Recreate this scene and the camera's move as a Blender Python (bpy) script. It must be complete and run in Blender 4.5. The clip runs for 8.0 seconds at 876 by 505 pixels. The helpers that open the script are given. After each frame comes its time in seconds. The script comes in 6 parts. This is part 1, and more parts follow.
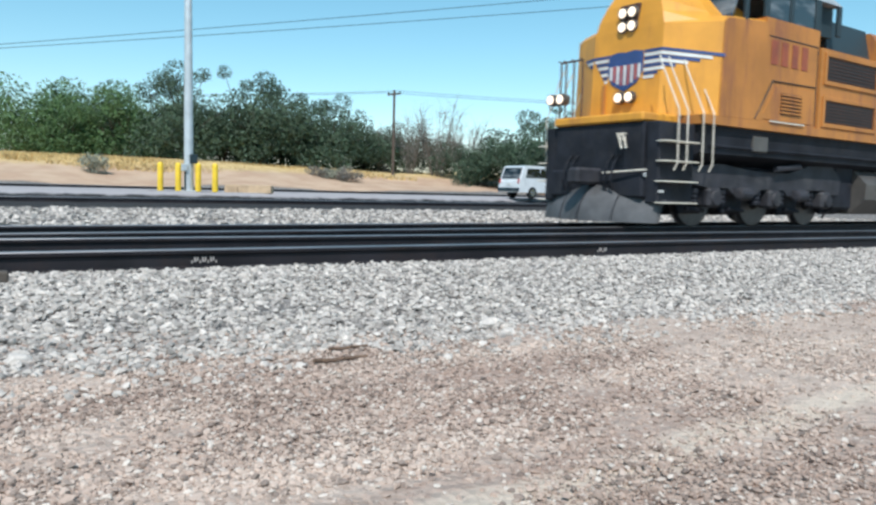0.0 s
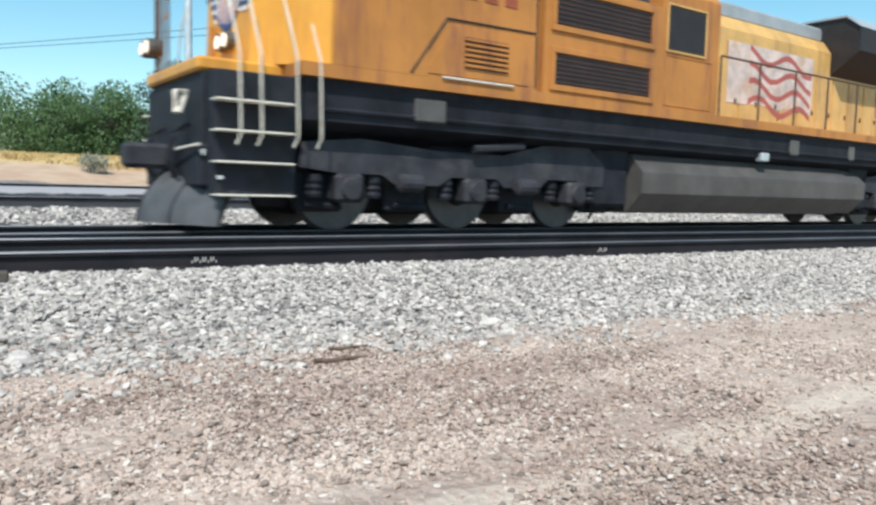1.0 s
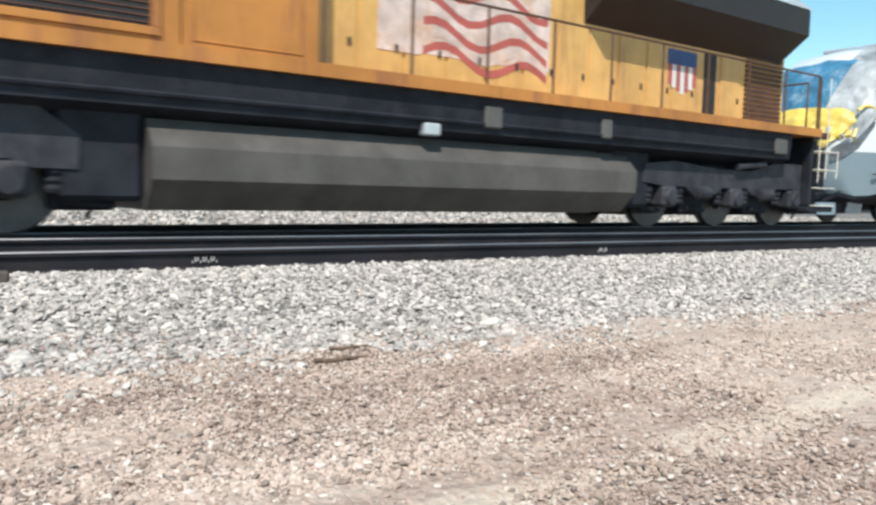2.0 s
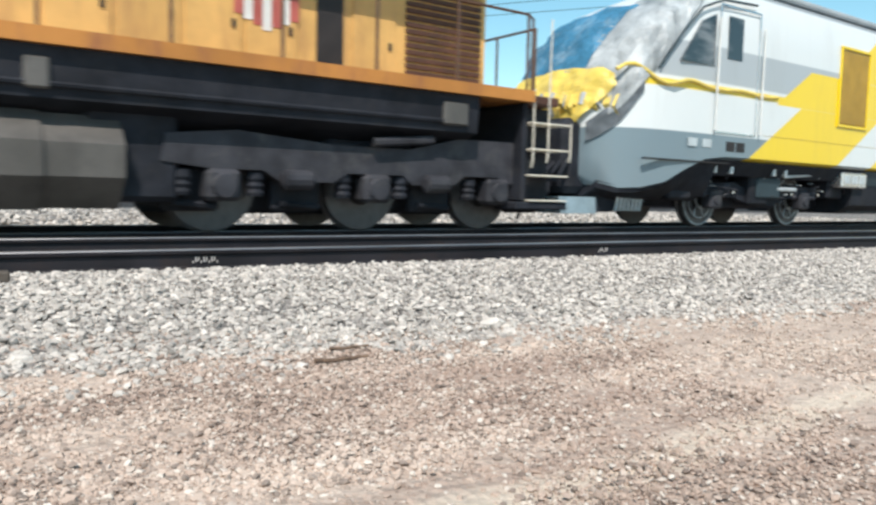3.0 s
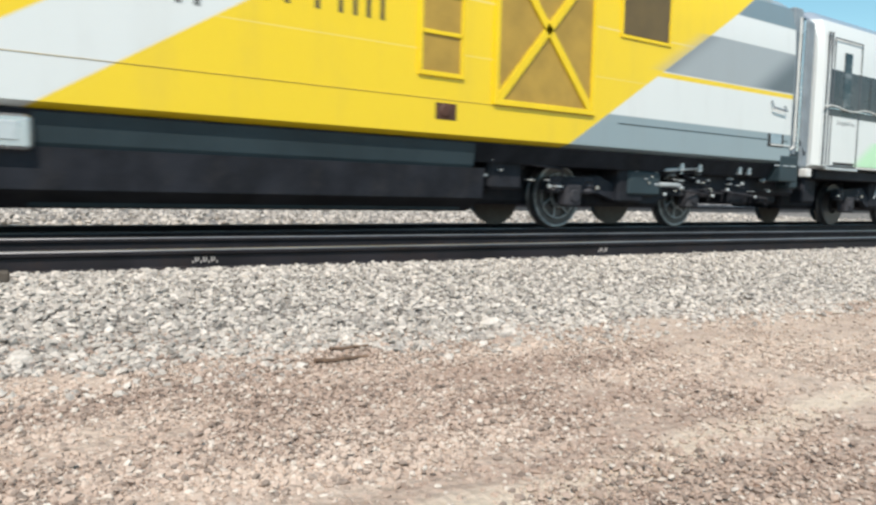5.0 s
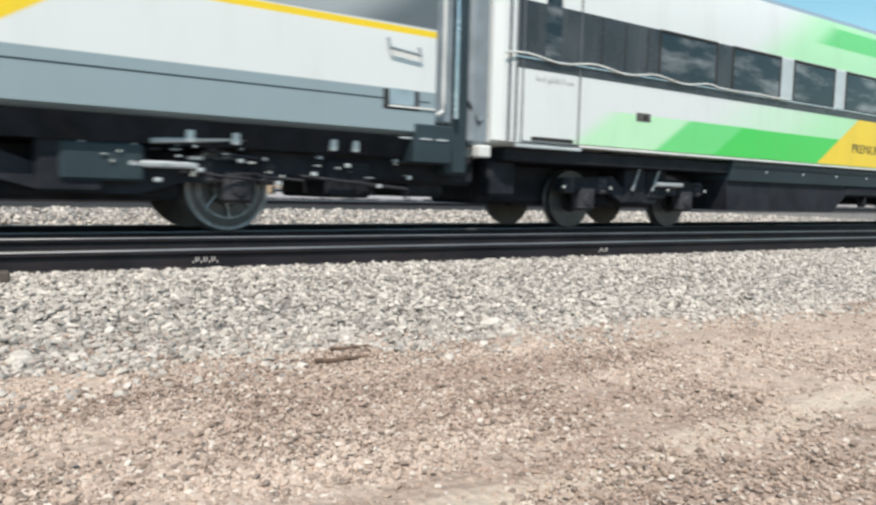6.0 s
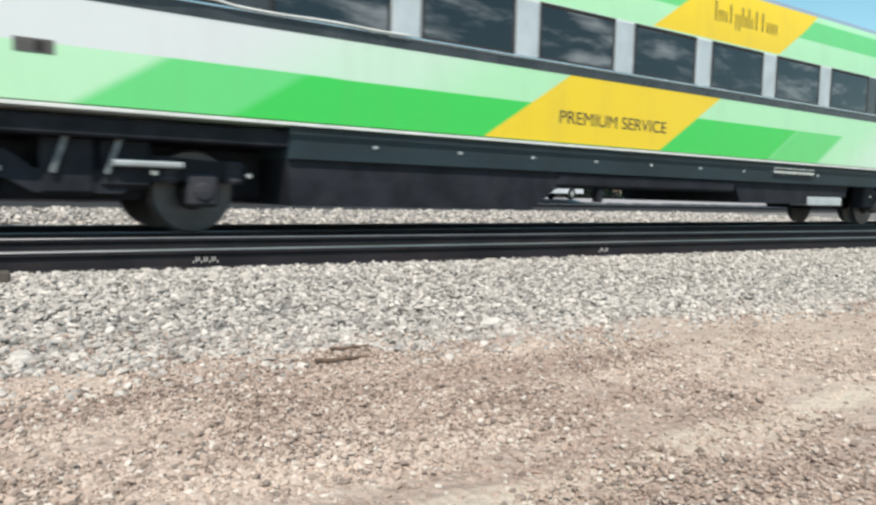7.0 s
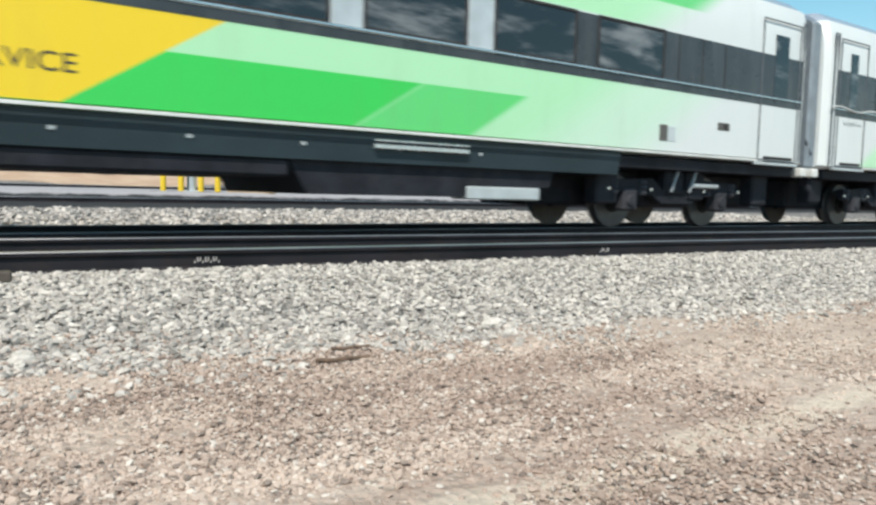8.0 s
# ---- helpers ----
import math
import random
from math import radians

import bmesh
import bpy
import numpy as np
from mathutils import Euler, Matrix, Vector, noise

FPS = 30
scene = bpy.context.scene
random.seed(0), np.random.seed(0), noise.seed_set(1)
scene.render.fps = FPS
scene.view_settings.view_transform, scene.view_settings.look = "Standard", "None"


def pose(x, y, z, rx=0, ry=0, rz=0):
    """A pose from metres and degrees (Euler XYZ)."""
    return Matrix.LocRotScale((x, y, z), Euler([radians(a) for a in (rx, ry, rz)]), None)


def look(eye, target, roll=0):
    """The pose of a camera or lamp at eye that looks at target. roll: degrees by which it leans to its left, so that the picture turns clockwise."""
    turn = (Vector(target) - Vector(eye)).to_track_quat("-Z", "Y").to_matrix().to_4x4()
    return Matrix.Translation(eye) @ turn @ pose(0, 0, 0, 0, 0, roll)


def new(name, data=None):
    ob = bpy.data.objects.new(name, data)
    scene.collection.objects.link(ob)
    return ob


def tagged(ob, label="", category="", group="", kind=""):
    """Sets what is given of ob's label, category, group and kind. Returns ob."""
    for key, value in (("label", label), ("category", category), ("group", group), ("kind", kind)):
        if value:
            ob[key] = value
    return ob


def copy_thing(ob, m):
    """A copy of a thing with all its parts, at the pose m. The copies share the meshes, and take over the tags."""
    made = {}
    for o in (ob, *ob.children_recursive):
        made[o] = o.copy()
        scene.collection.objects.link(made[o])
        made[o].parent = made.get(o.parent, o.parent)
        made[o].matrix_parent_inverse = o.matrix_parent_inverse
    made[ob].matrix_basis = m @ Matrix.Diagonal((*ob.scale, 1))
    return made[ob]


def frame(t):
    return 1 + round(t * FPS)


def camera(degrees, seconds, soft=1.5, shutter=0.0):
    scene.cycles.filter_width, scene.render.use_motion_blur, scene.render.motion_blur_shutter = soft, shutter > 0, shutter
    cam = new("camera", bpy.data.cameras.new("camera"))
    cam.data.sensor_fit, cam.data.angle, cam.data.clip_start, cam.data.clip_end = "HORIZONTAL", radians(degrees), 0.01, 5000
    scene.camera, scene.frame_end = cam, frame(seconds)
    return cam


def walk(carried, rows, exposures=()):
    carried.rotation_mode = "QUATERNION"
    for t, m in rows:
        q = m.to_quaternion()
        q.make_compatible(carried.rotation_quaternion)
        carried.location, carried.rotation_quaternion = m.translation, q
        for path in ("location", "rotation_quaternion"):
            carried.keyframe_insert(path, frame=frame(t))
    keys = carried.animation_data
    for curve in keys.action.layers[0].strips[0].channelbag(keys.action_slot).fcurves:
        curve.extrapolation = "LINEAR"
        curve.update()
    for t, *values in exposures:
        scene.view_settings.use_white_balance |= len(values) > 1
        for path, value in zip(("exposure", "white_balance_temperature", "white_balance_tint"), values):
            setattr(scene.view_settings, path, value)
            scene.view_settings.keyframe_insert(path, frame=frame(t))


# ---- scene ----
# Plan: x runs along the main track, y away from the camera, z = 0 at the rail heads.
cam = camera(60.83, 8.0, soft=2.6, shutter=0.28)
EYE = (0, 0, 0.523)


def facing(turn):
    a = radians(35.61 - turn)
    return look(EYE, (10 * math.sin(a), 10 * math.cos(a), EYE[2] - 0.8134), 1.42)


walk(cam, [(0, facing(0)), (1.7, facing(0.02)), (3.0, facing(0.07)), (4.5, facing(0.05)), (6.5, facing(0.09)), (7.5, facing(0.13)), (8, facing(0.19))],
     exposures=[(0, -0.06, 6130, 10), (1, 0.06, 6280, 10), (1.7, 0.20, 6450, 11), (2.8, 0.16, 6600, 11), (3.5, 0.10, 6620, 11), (4.5, 0.05, 6800, 12), (6.5, 0.02, 6820, 12), (8, 0.02, 6650, 9)])

TRACK_Y = 9.42        # centre of the track that the train runs on
BEND = 0.082          # the near track swings away from the main one by this slope


def along(t):
    """How far the train has come at t seconds."""
    u = (t - 4) / 4
    return -(8.065 * t + 1.46 * u * u + 0.12 * u ** 3)


# ---- light ----
world = bpy.data.worlds.new("world")
scene.world = world
world.use_nodes = True
sky = world.node_tree.nodes.new("ShaderNodeTexSky")
sky.sky_type, sky.sun_disc = "NISHITA", False
SUN_FROM = Vector((-0.40, -0.46, 0.79)).normalized()
sky.sun_elevation = math.asin(SUN_FROM.z)
sky.sun_rotation = math.atan2(SUN_FROM.x, SUN_FROM.y)
sky.air_density, sky.dust_density, sky.ozone_density = 1.0, 0.1, 1.6
vivid = world.node_tree.nodes.new("ShaderNodeHueSaturation")
vivid.inputs["Hue"].default_value, vivid.inputs["Saturation"].default_value = 0.466, 1.12
world.node_tree.links.new(sky.outputs[0], vivid.inputs["Color"])
world.node_tree.links.new(vivid.outputs[0], world.node_tree.nodes["Background"].inputs[0])
world.node_tree.nodes["Background"].inputs[1].default_value = 0.15
sun = new("sun", bpy.data.lights.new("sun", "SUN"))
sun.data.energy, sun.data.angle, sun.data.color = 4.6, radians(0.5), (1.0, 0.95, 0.87)
sun.matrix_world = look(SUN_FROM * 60, (0, 0, 0))


# ---- materials ----
class Nodes:
    """Short hand for building a node material."""

    def __init__(self, name):
        self.m = bpy.data.materials.new(name)
        self.m.use_nodes = True
        self.t = self.m.node_tree
        self.b = self.t.nodes["Principled BSDF"]

    def put(self, socket, value):
        if isinstance(value, bpy.types.NodeSocket):
            self.t.links.new(value, socket)
        elif isinstance(value, tuple) and len(value) == 3 and socket.type == "RGBA":
            socket.default_value = (*value, 1)
        else:
            socket.default_value = value

    def math(self, op, a, b=0.0, clamp=False):
        n = self.t.nodes.new("ShaderNodeMath")
        n.operation, n.use_clamp = op, clamp
        self.put(n.inputs[0], a)
        self.put(n.inputs[1], b)
        return n.outputs[0]

    def mix(self, f, a, b):
        n = self.t.nodes.new("ShaderNodeMix")
        n.data_type = "RGBA"
        self.put(n.inputs[0], f)
        self.put(n.inputs[6], a)
        self.put(n.inputs[7], b)
        return n.outputs[2]

    def ramp(self, v, lo, hi):
        n = self.t.nodes.new("ShaderNodeMapRange")
        n.interpolation_type = "SMOOTHSTEP"
        self.put(n.inputs[0], v)
        n.inputs[1].default_value, n.inputs[2].default_value = lo, hi
        return n.outputs[0]

    def coord(self, kind="Object"):
        return self.t.nodes.new("ShaderNodeTexCoord").outputs[kind]

    def place(self):
        return self.t.nodes.new("ShaderNodeNewGeometry").outputs["Position"]

    def stretch(self, v, sx, sy, sz):
        n = self.t.nodes.new("ShaderNodeVectorMath")
        n.operation = "MULTIPLY"
        self.put(n.inputs[0], v)
        n.inputs[1].default_value = (sx, sy, sz)
        return n.outputs[0]

    def noise(self, v, scale, detail=4.0, rough=0.6):
        n = self.t.nodes.new("ShaderNodeTexNoise")
        self.put(n.inputs["Vector"], v)
        n.inputs["Scale"].default_value, n.inputs["Detail"].default_value, n.inputs["Roughness"].default_value = scale, detail, rough
        return n.outputs[0]

    def cells(self, v, scale, out="Distance"):
        n = self.t.nodes.new("ShaderNodeTexVoronoi")
        self.put(n.inputs["Vector"], v)
        n.inputs["Scale"].default_value = scale
        return n.outputs[out]

    def xyz(self, v):
        n = self.t.nodes.new("ShaderNodeSeparateXYZ")
        self.put(n.inputs[0], v)
        return n.outputs

    def bump(self, h, strength, distance):
        n = self.t.nodes.new("ShaderNodeBump")
        self.put(n.inputs["Height"], h)
        n.inputs["Strength"].default_value, n.inputs["Distance"].default_value = strength, distance
        self.put(self.b.inputs["Normal"], n.outputs[0])

    def done(self, color, rough, metal=0.0, coat=0.0):
        self.put(self.b.inputs["Base Color"], color)
        self.put(self.b.inputs["Roughness"], rough)
        self.put(self.b.inputs["Metallic"], metal)
        self.b.inputs["Coat Weight"].default_value = coat
        return self.m


def surface(name, color, rough=0.5, metal=0.0, vary=0.2, scale=2.0, fine=40.0, relief=0.2, depth=0.004, stain=None, much=0.4, streak=False, coat=0.0, by_island=0.0, by_object=0.0, shine=0.5):
    """A plain surface with broad and fine variation, an optional stain and relief."""
    n = Nodes(name)
    v = n.coord()
    broad, grain = n.noise(v, scale), n.noise(v, fine, 3)
    dark = tuple(c * (1 - vary) for c in color)
    light = tuple(min(1, c * (1 + vary)) for c in color)
    c = n.mix(n.ramp(broad, 0.3, 0.7), dark, light)
    c = n.mix(n.math("MULTIPLY", n.ramp(grain, 0.45, 0.75), vary), c, dark)
    if by_island or by_object:
        r = n.t.nodes.new("ShaderNodeNewGeometry").outputs["Random Per Island"] if by_island else n.t.nodes.new("ShaderNodeObjectInfo").outputs["Random"]
        k = by_island or by_object
        c = n.mix(r, n.mix(k, c, (0.02, 0.02, 0.02)), n.mix(k * 0.6, c, tuple(min(1, x * 1.7) for x in color)))
    if stain:
        s = n.noise(n.stretch(v, 1.6, 1.6, 0.25 if streak else 1.6), 1.7, 6, 0.7)
        c = n.mix(n.math("MULTIPLY", n.ramp(s, 0.47, 0.72), much), c, stain)
    n.bump(grain, relief, depth)
    n.b.inputs["Specular IOR Level"].default_value = shine
    return n.done(c, n.math("ADD", n.math("MULTIPLY", broad, 0.2), rough - 0.1), metal, coat)


def livery(name, base, regions, shift, rough=0.3, dirt=0.12):
    """Paint in slanted fields. regions: a colour, then windows (axis, low, high, edge); axis s leans with the slant, x and z are plain."""
    n = Nodes(name)
    v = n.coord()
    x, y, z = n.xyz(v)
    x = n.math("ADD", x, shift)
    s = n.math("SUBTRACT", x, n.math("DIVIDE", n.math("SUBTRACT", z, 1.22), 0.615))
    axes = {"x": x, "z": z, "s": s}
    c = base
    for color, *windows in regions:
        mask = None
        for axis, lo, hi, edge in windows:
            w = n.math("MULTIPLY", n.ramp(axes[axis], lo - edge, lo + edge), n.math("SUBTRACT", 1.0, n.ramp(axes[axis], hi - edge, hi + edge)))
            mask = w if mask is None else n.math("MULTIPLY", mask, w)
        c = n.mix(mask, c, color)
    grime = n.noise(n.stretch(v, 1.0, 1.0, 0.2), 2.2, 6, 0.65)
    c = n.mix(n.math("MULTIPLY", n.ramp(grime, 0.45, 0.8), dirt), c, (0.22, 0.18, 0.14))
    wave = n.noise(n.stretch(v, 0.5, 0.5, 0.8), 1.2, 2)
    n.bump(wave, 0.12, 0.02)
    return n.done(c, n.math("ADD", rough, n.math("MULTIPLY", grime, 0.15)), 0.0, 0.25)


ARMOUR = (0.70, 0.315, 0.035)
WHITE, SLATE, SUNNY = (0.69, 0.715, 0.715), (0.175, 0.235, 0.27), (0.84, 0.585, 0.014)
MINT, LEAF, LIME = (0.42, 0.76, 0.46), (0.032, 0.58, 0.085), (0.14, 0.60, 0.20)

M = {
    "rail": surface("weathered_rail_steel", (0.021, 0.019, 0.023), 0.6, 0.1, 0.3, 1.5, 60, 0.3, 0.002, (0.06, 0.036, 0.026), 0.35, shine=0.25),
    "rail_head": surface("worn_rail_head", (0.38, 0.36, 0.36), 0.38, 0.85, 0.15, 1.0, 80, 0.1, 0.001),
    "tie": surface("creosoted_timber", (0.055, 0.043, 0.035), 0.85, 0, 0.4, 3, 40, 0.6, 0.006, (0.15, 0.13, 0.11), 0.4, by_object=0.3),
    "stone": surface("crushed_ballast_stone", (0.53, 0.475, 0.43), 0.9, 0, 0.25, 14, 90, 0.7, 0.004, by_island=0.52),
    "wood": surface("sun_bleached_stick", (0.15, 0.095, 0.065), 0.85, 0, 0.35, 12, 90, 0.6, 0.003),
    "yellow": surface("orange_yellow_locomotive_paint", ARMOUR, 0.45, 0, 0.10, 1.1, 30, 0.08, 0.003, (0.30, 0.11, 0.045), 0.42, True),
    # Base darker than the nose's paint: dimmer side light put in, plus grime streaks.
    "yellow_side": surface("grimy_shaded_side_paint", (0.48, 0.20, 0.05), 0.55, 0, 0.16, 0.8, 30, 0.08, 0.003, (0.25, 0.095, 0.055), 0.85, True, shine=0.3),
    "hood": surface("faded_yellow_hood_paint", (0.65, 0.385, 0.125), 0.5, 0, 0.14, 1.3, 30, 0.08, 0.003, (0.27, 0.13, 0.06), 0.55, True),
    "roof": surface("grey_roof_paint", (0.33, 0.36, 0.38), 0.5, 0, 0.15, 1.5, 30, 0.1, 0.003),
    "black": surface("oily_black_underframe", (0.022, 0.024, 0.031), 0.65, 0.0, 0.35, 2.0, 40, 0.3, 0.006, (0.042, 0.040, 0.042), 0.5, shine=0.15),
    "frame": surface("dusty_truck_casting", (0.044, 0.044, 0.052), 0.6, 0.1, 0.3, 2.4, 40, 0.3, 0.006, (0.10, 0.096, 0.096), 0.55, shine=0.2),
    "tank": surface("dusty_grey_tank_steel", (0.115, 0.105, 0.097), 0.45, 0.2, 0.2, 1.6, 30, 0.15, 0.004, (0.055, 0.05, 0.048), 0.4),
    "dark": surface("dark_screen", (0.020, 0.016, 0.016), 0.6, 0, 0.3, 4, 60, 0.4, 0.006),
    "rusty": surface("rust_brown_grille", (0.085, 0.035, 0.022), 0.7, 0, 0.3, 3, 60, 0.4, 0.006),
    "grab": surface("pale_grab_iron_paint", (0.72, 0.66, 0.56), 0.5, 0, 0.12, 6, 60, 0.1, 0.002),
    "railing": surface("dark_handrail_paint", (0.10, 0.05, 0.03), 0.5, 0, 0.2, 6, 60, 0.1, 0.002),
    "wheel": surface("wheel_steel", (0.022, 0.021, 0.022), 0.65, 0.1, 0.25, 5, 50, 0.2, 0.003, shine=0.2),
    "tread": surface("polished_wheel_tread", (0.10, 0.10, 0.105), 0.4, 0.6, 0.15, 5, 60, 0.1, 0.002),
    "disc": surface("brake_disc_steel", (0.30, 0.33, 0.35), 0.4, 0.4, 0.3, 9, 60, 0.2, 0.003),
    "red": surface("flag_red_paint", (0.42, 0.10, 0.08), 0.5, 0, 0.15, 3),
    "blue": surface("emblem_blue_paint", (0.035, 0.07, 0.20), 0.5, 0, 0.15, 3),
    "white": surface("chalky_white_paint", (0.70, 0.70, 0.68), 0.5, 0, 0.10, 3),
    "faded": surface("faded_pink_white_paint", (0.62, 0.50, 0.45), 0.5, 0, 0.25, 3, 20, 0.1, 0.002, (0.55, 0.27, 0.08), 0.6),
    "number": surface("faded_red_numeral_paint", (0.30, 0.07, 0.03), 0.5, 0, 0.2, 3),
    "ink": surface("dark_grey_lettering", (0.045, 0.04, 0.036), 0.5, 0, 0.1, 3),
    "slate": surface("slate_grey_skirt_paint", (0.030, 0.048, 0.058), 0.5, 0, 0.15, 1.2, 30, 0.08, 0.003, shine=0.25),
    "steel": surface("galvanised_steel", (0.56, 0.60, 0.62), 0.42, 0.35, 0.12, 2, 40, 0.08, 0.002),
    "bollard": surface("yellow_bollard_paint", (0.82, 0.55, 0.035), 0.45, 0, 0.1, 3, 40, 0.08, 0.002),
    "tan": surface("tan_concrete", (0.47, 0.34, 0.22), 0.85, 0, 0.2, 2, 30, 0.4, 0.006),
    "concrete": surface("pale_concrete", (0.42, 0.38, 0.36), 0.85, 0, 0.12, 1, 30, 0.3, 0.004),
    "timber": surface("grey_utility_pole_wood", (0.10, 0.075, 0.06), 0.85, 0, 0.3, 3, 50, 0.5, 0.006),
    "twig": surface("dry_grey_twig", (0.20, 0.18, 0.155), 0.9, 0, 0.3, 4, 30, 0.4, 0.006),
    "bark": surface("rough_bark", (0.085, 0.065, 0.05), 0.9, 0, 0.3, 4, 30, 0.8, 0.02),
    "leaf_fresh": surface("fresh_mesquite_leaf", (0.088, 0.17, 0.055), 0.6, 0, 0.3, 1.2, 9, 0.1, 0.004, by_island=0.45),
    "leaf_olive": surface("dusty_olive_leaf", (0.060, 0.104, 0.058), 0.65, 0, 0.3, 1.2, 9, 0.1, 0.004, by_island=0.45),
    "leaf_grey": surface("grey_green_brush_leaf", (0.34, 0.35, 0.27), 0.75, 0, 0.3, 1.2, 9, 0.1, 0.004, by_island=0.4),
    "straw": surface("dry_straw_grass", (0.60, 0.43, 0.19), 0.85, 0, 0.25, 1.5, 20, 0.2, 0.004, by_island=0.3),
    "van": surface("white_van_paint", (0.72, 0.74, 0.76), 0.3, 0, 0.05, 2, 30, 0.03, 0.001, coat=0.4),
    "tyre": surface("black_tyre_rubber", (0.018, 0.018, 0.018), 0.8, 0, 0.2, 6, 60, 0.3, 0.003),
    "chrome": surface("bright_metal", (0.60, 0.62, 0.64), 0.25, 0.9, 0.1, 3, 40, 0.1, 0.002),
    "rubber": surface("grey_gangway_rubber", (0.10, 0.115, 0.13), 0.7, 0, 0.2, 3, 40, 0.2, 0.004),
    "tail": surface("red_tail_lens", (0.45, 0.02, 0.015), 0.25, 0, 0.1, 3),
    "wrap": surface("torn_grey_plastic_wrap", (0.40, 0.42, 0.43), 0.45, 0, 0.30, 1.6, 14, 0.35, 0.03, (0.10, 0.12, 0.13), 0.8, True),
    "wrap_blue": surface("blue_sheet_over_windscreen", (0.055, 0.20, 0.33), 0.22, 0, 0.35, 1.4, 14, 0.8, 0.05, (0.30, 0.42, 0.50), 0.6, True),
    "torn": surface("torn_yellow_sheet", (0.78, 0.58, 0.12), 0.4, 0, 0.18, 2.5, 20, 0.5, 0.02, (0.55, 0.40, 0.20), 0.4, True),
    "band": surface("matt_dark_grey_band", (0.036, 0.041, 0.047), 0.28, 0, 0.25, 1.2, 30, 0.06, 0.003, (0.085, 0.09, 0.095), 0.6, True),
    "bellows": surface("pale_grey_end_panel", (0.22, 0.26, 0.295), 0.5, 0, 0.2, 1.5, 30, 0.1, 0.003, (0.16, 0.18, 0.20), 0.5, True),
    "pilot": surface("pale_blue_grey_pilot", (0.27, 0.36, 0.41), 0.5, 0, 0.2, 2.0, 30, 0.1, 0.004, (0.12, 0.14, 0.15), 0.5),
    "plough": surface("dusty_grey_plough_steel", (0.10, 0.10, 0.105), 0.6, 0.1, 0.3, 1.8, 30, 0.2, 0.004, (0.05, 0.047, 0.046), 0.7, True),
    "dull": surface("dull_olive_pane", (0.13, 0.085, 0.03), 0.4, 0, 0.15, 2, 30, 0.1, 0.003),
    "grille": surface("ochre_grille", (0.40, 0.25, 0.045), 0.5, 0, 0.15, 2, 30, 0.2, 0.004),
    "sunny": surface("bright_yellow_paint", SUNNY, 0.35, 0, 0.05, 2, 30, 0.05, 0.002),
}


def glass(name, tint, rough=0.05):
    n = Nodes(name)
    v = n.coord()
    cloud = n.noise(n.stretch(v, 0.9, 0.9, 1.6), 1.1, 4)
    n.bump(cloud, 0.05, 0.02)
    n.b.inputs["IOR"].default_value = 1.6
    # Pale cloudy streaks mixed into the pane colour stand for reflections.
    reflection = n.noise(n.stretch(v, 0.55, 0.55, 2.2), 1.3, 6, 0.6)
    mirrored_tint = n.mix(n.math("MULTIPLY", n.ramp(reflection, 0.46, 0.70), 0.55), tint, (0.36, 0.37, 0.38))
    return n.done(mirrored_tint, rough)


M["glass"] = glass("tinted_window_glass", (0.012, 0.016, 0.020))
M["cab_glass"] = glass("blue_cab_glass", (0.03, 0.045, 0.055))


def lamp_glow(name, color, strength):
    n = Nodes(name)
    n.put(n.b.inputs["Emission Color"], color)
    n.b.inputs["Emission Strength"].default_value = strength
    return n.done(color, 0.2)


M["lamp"] = lamp_glow("lit_lamp_lens", (1.0, 0.80, 0.60), 1.3)

M["charger"] = livery("slanted_yellow_and_white_livery", WHITE, [
    (SLATE, ("z", 0.0, 1.63, 0.01), ("s", 0.0, 36.72, 0.01)),
    ((0.40, 0.43, 0.45), ("z", 2.52, 3.12, 0.02), ("x", 33.8, 39.9, 0.05)),
    (SUNNY, ("z", 2.34, 2.46, 0.02), ("x", 33.0, 39.5, 0.05)),
    (SUNNY, ("s", 36.72, 48.28, 0.012), ("z", 0.0, 2.30, 0.01)),
    (SUNNY, ("s", 35.85, 48.28, 0.012), ("z", 2.30, 3.02, 0.01)),
    (SUNNY, ("s", 37.0, 48.28, 0.012), ("z", 3.02, 4.15, 0.03)),
    (WHITE, ("s", 39.92, 41.34, 0.012), ("z", 0.0, 5.0, 0.01)),
    ((0.255, 0.325, 0.36), ("s", 48.28, 60.0, 0.012), ("z", 0.0, 1.77, 0.01)),
    ((0.11, 0.13, 0.145), ("s", 48.28, 60.0, 0.012), ("z", 2.55, 3.28, 0.02)),
    ((0.34, 0.37, 0.39), ("s", 48.28, 51.0, 0.5), ("z", 2.55, 3.28, 0.02)),
    (SUNNY, ("s", 48.28, 60.0, 0.012), ("z", 2.45, 2.53, 0.012)),
    (SLATE, ("s", 48.28, 60.0, 0.012), ("z", 3.75, 4.3, 0.02)),
    ((0.36, 0.40, 0.43), ("z", 4.2, 6.0, 0.03), ("x", 0.0, 90.0, 0.01)),
], 32.5)
